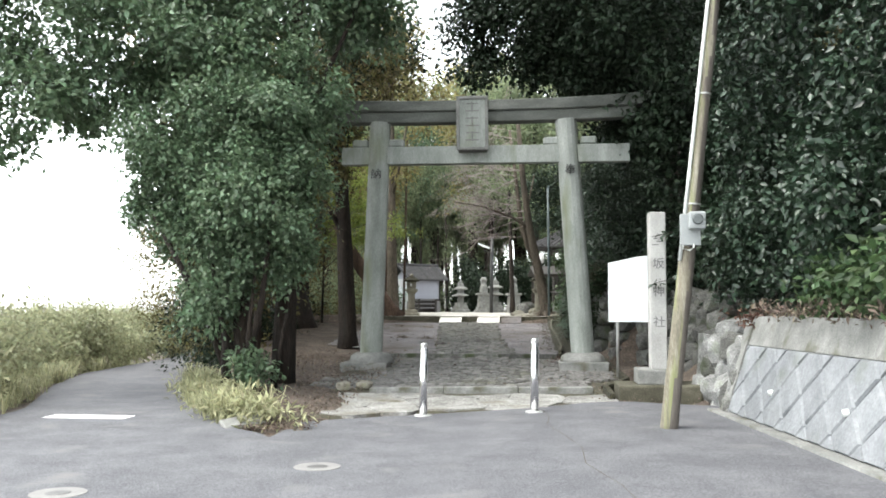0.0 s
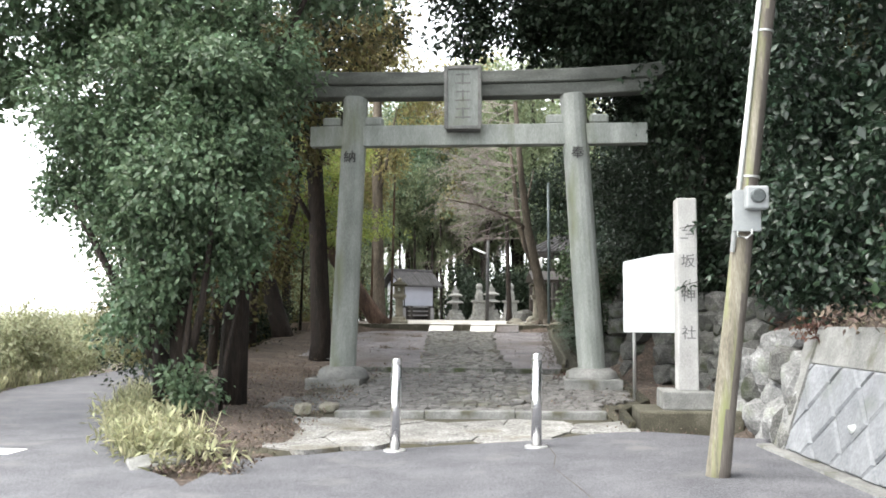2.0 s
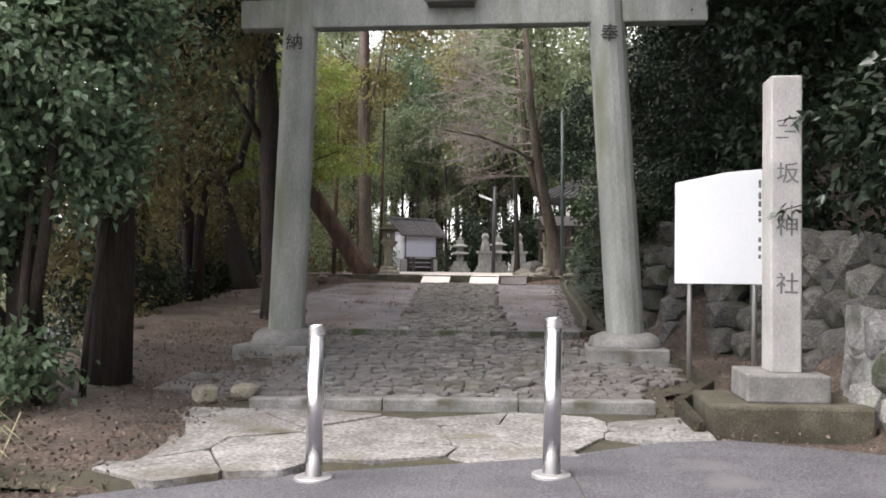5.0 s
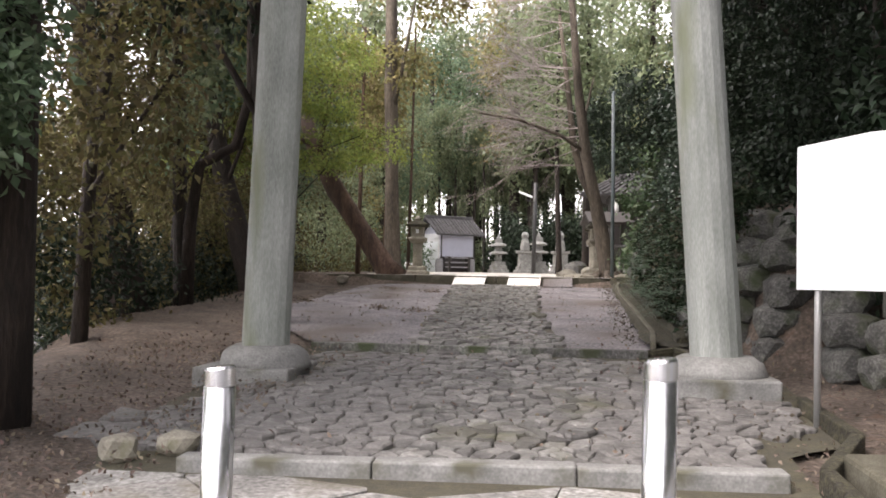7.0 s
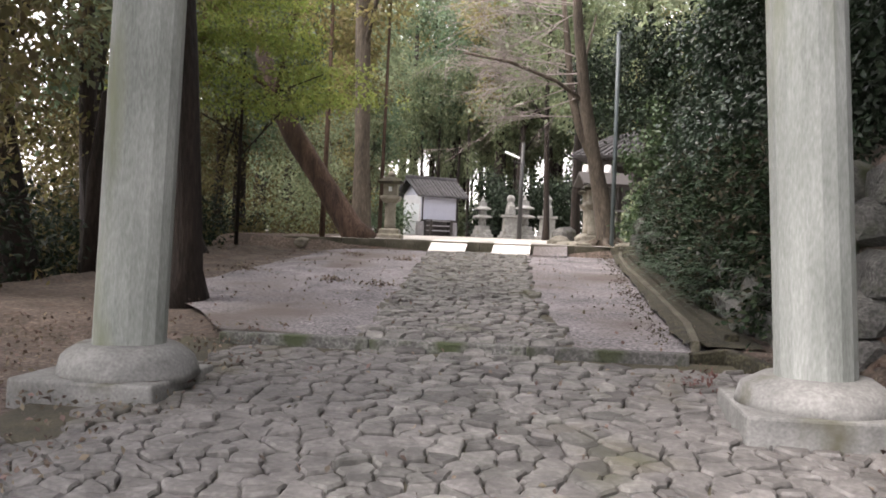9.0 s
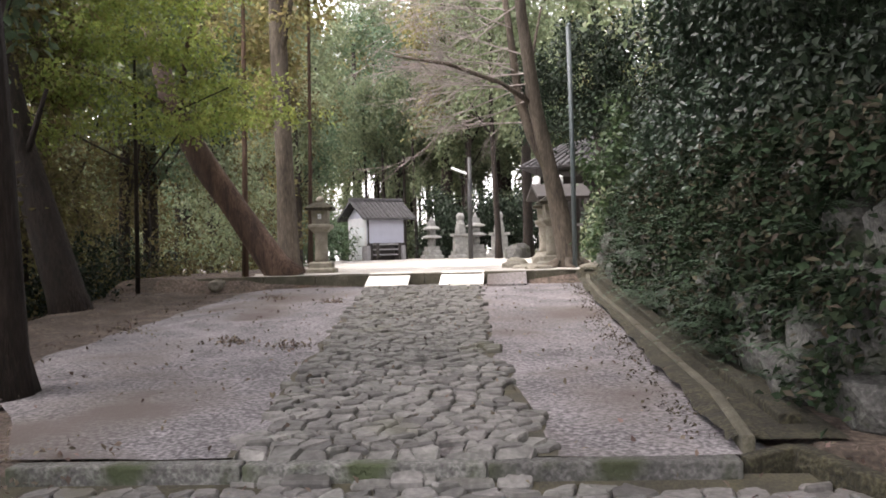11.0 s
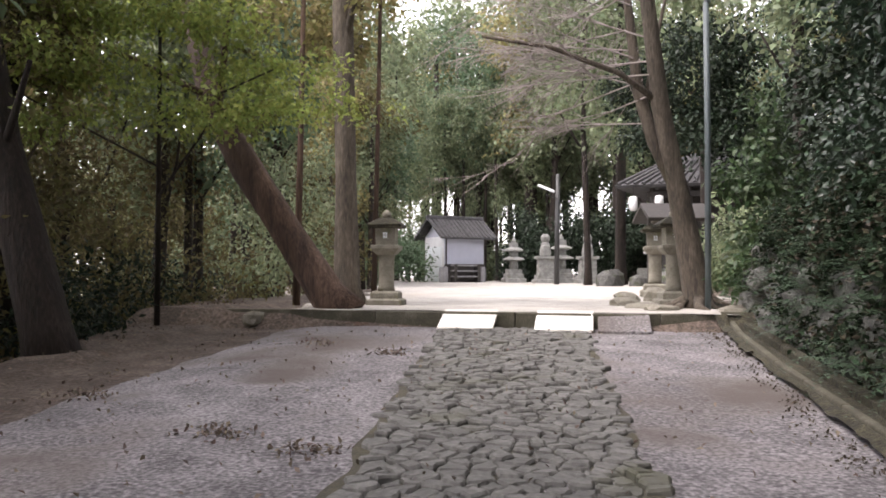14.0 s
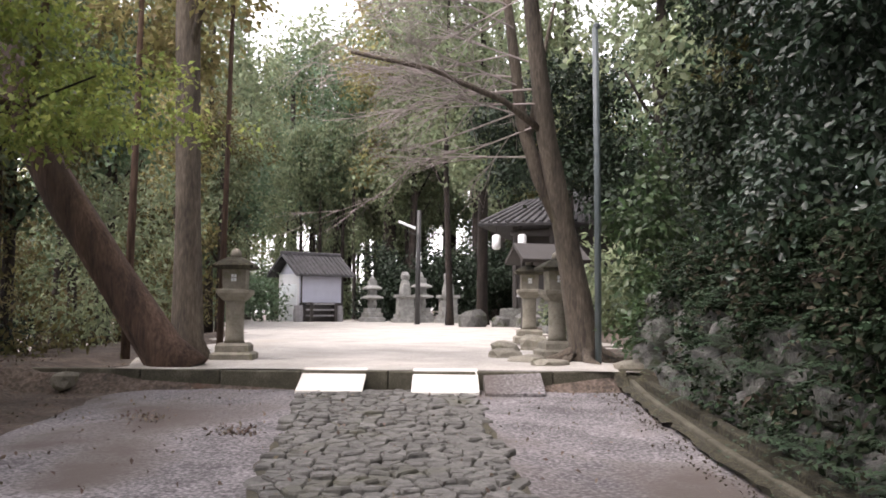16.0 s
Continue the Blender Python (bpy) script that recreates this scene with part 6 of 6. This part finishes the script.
cl = np.array([(cx + random.gauss(0, 0.12), cy + random.gauss(0, 0.07), float(profile(cy)) + 0.012 + random.random() * 0.02) for cx, cy in ((-2.6, 21.9), (-1.9, 21.6), (-2.4, 25.6), (-3.4, 26.2), (-4.2, 23.0)) for _ in range(50)])
tagged(leaves("damp_leaves", cl, np.tile(np.array((0, 0, 0.1)), (len(cl), 1)), L_LITTER, None, 0.045, 2, 0.02, 0.5, 0.0), "dark damp clumps of fallen leaves on the gravel", "leaf litter", "", "stuff")

# ---- laid stones ----
def cells(x0, x1, y0, y1, size, seed, inside, ratio=1.0):
    """Irregular polygons that tile a stretch: each point's nearest region, cut out by half-planes."""
    rnd = random.Random(seed)
    nx_, ny_ = max(1, round((x1 - x0) / (size * ratio))), max(1, round((y1 - y0) / size))
    pts = {}
    for i in range(-1, nx_ + 1):
        for j in range(-1, ny_ + 1):
            pts[i, j] = ((i + 0.5 + rnd.uniform(-0.48, 0.48) + 0.25 * (j % 2)) * (x1 - x0) / nx_ + x0, (j + 0.5 + rnd.uniform(-0.36, 0.36)) * (y1 - y0) / ny_ + y0)
    for (i, j), p in sorted(pts.items()):
        if not inside(*p):
            continue
        poly = [(p[0] - size * 2, p[1] - size * 2), (p[0] + size * 2, p[1] - size * 2), (p[0] + size * 2, p[1] + size * 2), (p[0] - size * 2, p[1] + size * 2)]
        for a in range(-2, 3):
            for b in range(-2, 3):
                q = pts.get((i + a, j + b))
                if q is None or (a == 0 and b == 0):
                    continue
                mx_, my_ = (p[0] + q[0]) / 2, (p[1] + q[1]) / 2
                dx, dy = q[0] - p[0], q[1] - p[1]
                out = []
                for u, w in zip(poly, poly[1:] + poly[:1]):
                    su, sw = (u[0] - mx_) * dx + (u[1] - my_) * dy, (w[0] - mx_) * dx + (w[1] - my_) * dy
                    if su <= 0:
                        out.append(u)
                    if (su <= 0) != (sw <= 0):
                        t = su / (su - sw)
                        out.append((u[0] + (w[0] - u[0]) * t, u[1] + (w[1] - u[1]) * t))
                poly = out
                if len(poly) < 3:
                    break
            if len(poly) < 3:
                break
        if len(poly) >= 3:
            yield p, poly


def stone(parent, name, c, poly, height, material, gap, thick, proud, into=None, rock=1.0):
    """One laid stone with worn round corners; into collects it in a joined body instead."""
    near = [p for k, p in enumerate(poly) if math.hypot(p[0] - poly[k - 1][0], p[1] - poly[k - 1][1]) > 0.012]
    if len(near) < 3:
        return None
    soft_poly = []
    for a, b in zip(near, near[1:] + near[:1]):
        l = math.hypot(b[0] - a[0], b[1] - a[1])
        for t in (0.07, 0.5, 0.93):
            k = min(0.011, l * 0.09) * (1.0 if t == 0.5 else 0.4)
            soft_poly.append((a[0] + (b[0] - a[0]) * t + random.uniform(-k, k), a[1] + (b[1] - a[1]) * t + random.uniform(-k, k)))
    bm = into or bmesh.new()
    n = len(soft_poly)
    tilt = (random.gauss(0, 0.05) * rock, random.gauss(0, 0.06) * rock)
    up_ = random.gauss(0, 0.008) * rock

    def ring(shrink, dz):
        out = []
        for x, y in soft_poly:
            dx, dy = x - c[0], y - c[1]
            l = math.hypot(dx, dy) + 1e-6
            k = max(0.3, (l - shrink) / l)
            px, py = c[0] + dx * k, c[1] + dy * k
            out.append(bm.verts.new((px, py, float(height(px, py)) + dz + up_ + tilt[0] * dx + tilt[1] * dy)))
        return out

    a, b, d = ring(gap, -thick), ring(gap, proud * 0.45), ring(gap + 0.013, proud)
    for u, w in ((a, b), (b, d)):
        for k in range(n):
            bm.faces.new((u[k], u[(k + 1) % n], w[(k + 1) % n], w[k]))
    bm.faces.new(d)
    return None if into else part(name, bm, material, parent)


def path_left(y):
    return -1.45 - (y - 18.8) * 0.095


def path_right(y):
    return float(np.interp(y, [17.8, 18.9, 21.0, 23.8, 28.1], [0.5, 0.39, 0.12, -0.06, -0.28]))


sheet("pavement_bed", [(y, -2.75, 1.95 + 0.5 * float(smooth(14.2, 14.6, y))) for y in np.arange(10.6, 17.8, 0.15)], lambda x, y: np.maximum(profile(y), 0.02) - 0.012 - (0.12 if y < float(apron_front(x)) + 0.08 else 0), M_JOINT, "dark soil bed under the laid stones", "pavement", 10)
wide = bmesh.new()
fore = structure(thing("pavement_forecourt", "", ""), "uneven crazy-laid grey stone paving under the gate", "pavement")
for c, poly in cells(-2.6, 2.4, 13.6, 17.75, 0.12, 3, lambda x, y: -2.35 - 0.3 * (y < 15) + 0.15 * math.sin(y * 3) < x < (1.75 if y < 14.6 else 2.22) and 13.62 < y < 17.68, 1.45):
    poly = [(x, min(max(y, 13.63), 17.69)) for x, y in poly]
    stone(fore, "paving_stone", c, poly, lambda x, y: profile(min(y, 17.7)), M_COBBLE, 0.006, 0.05, 0.024, wide if c[0] < -0.75 or c[0] > 0.75 else None)
tagged(part("side_paving_stones", wide, M_COBBLE, fore), "", "", "", "stuff")
apron = structure(thing("pavement_apron", "", ""), "cracked pale flagstones between road and kerb", "pavement")
for c, poly in cells(-2.3, 2.2, 10.3, 13.3, 0.62, 8, lambda x, y: -2.25 - (y - 10.4) * 0.07 < x < 2.0 and float(apron_front(x)) - 0.1 < y < 13.4, 1.35):
    poly = [(min(max(x, -2.12 - (y - 10.4) * 0.07), 2.1), min(max(y, float(apron_front(x))), 13.18 + 0.063 * (x + 1.85))) for x, y in poly]
    stone(apron, "flagstone", c, poly, lambda x, y: np.maximum(profile(y), road_z(x) - 0.01) + 0.004, M_SLAB, 0.007, 0.08, 0.006, None, 0.15)
lane_bed = sheet("path_bed", [(y, path_left(y) + 0.06 + 0.13 * noise.noise(Vector((0, y * 1.9, 1))), path_right(y) - 0.06 + 0.13 * noise.noise(Vector((4, y * 1.9, 1)))) for y in np.arange(17.9, 28.1, 0.12)], lambda x, y: profile(y) + 0.004, M_JOINT, "dark soil between the path stones", "pavement", 8)
path = structure(thing("pavement_path", "", ""), "crazy-laid grey stone path up the gravel ramp", "pavement")
rest = bmesh.new()
for c, poly in cells(-2.6, 0.7, 17.95, 28.1, 0.108, 5, lambda x, y: path_left(y) + 0.1 + 0.13 * noise.noise(Vector((0, y * 1.9, 1))) < x < path_right(y) - 0.1 + 0.13 * noise.noise(Vector((4, y * 1.9, 1))) and y < 28.0, 1.4):
    stone(path, "paving_stone", c, poly, lambda x, y: profile(y) + 0.008, M_COBBLE, 0.007, 0.04, 0.026, rest if c[1] > 20.4 else None)
tagged(part("far_paving_stones", rest, M_COBBLE, path), "", "", "", "stuff")
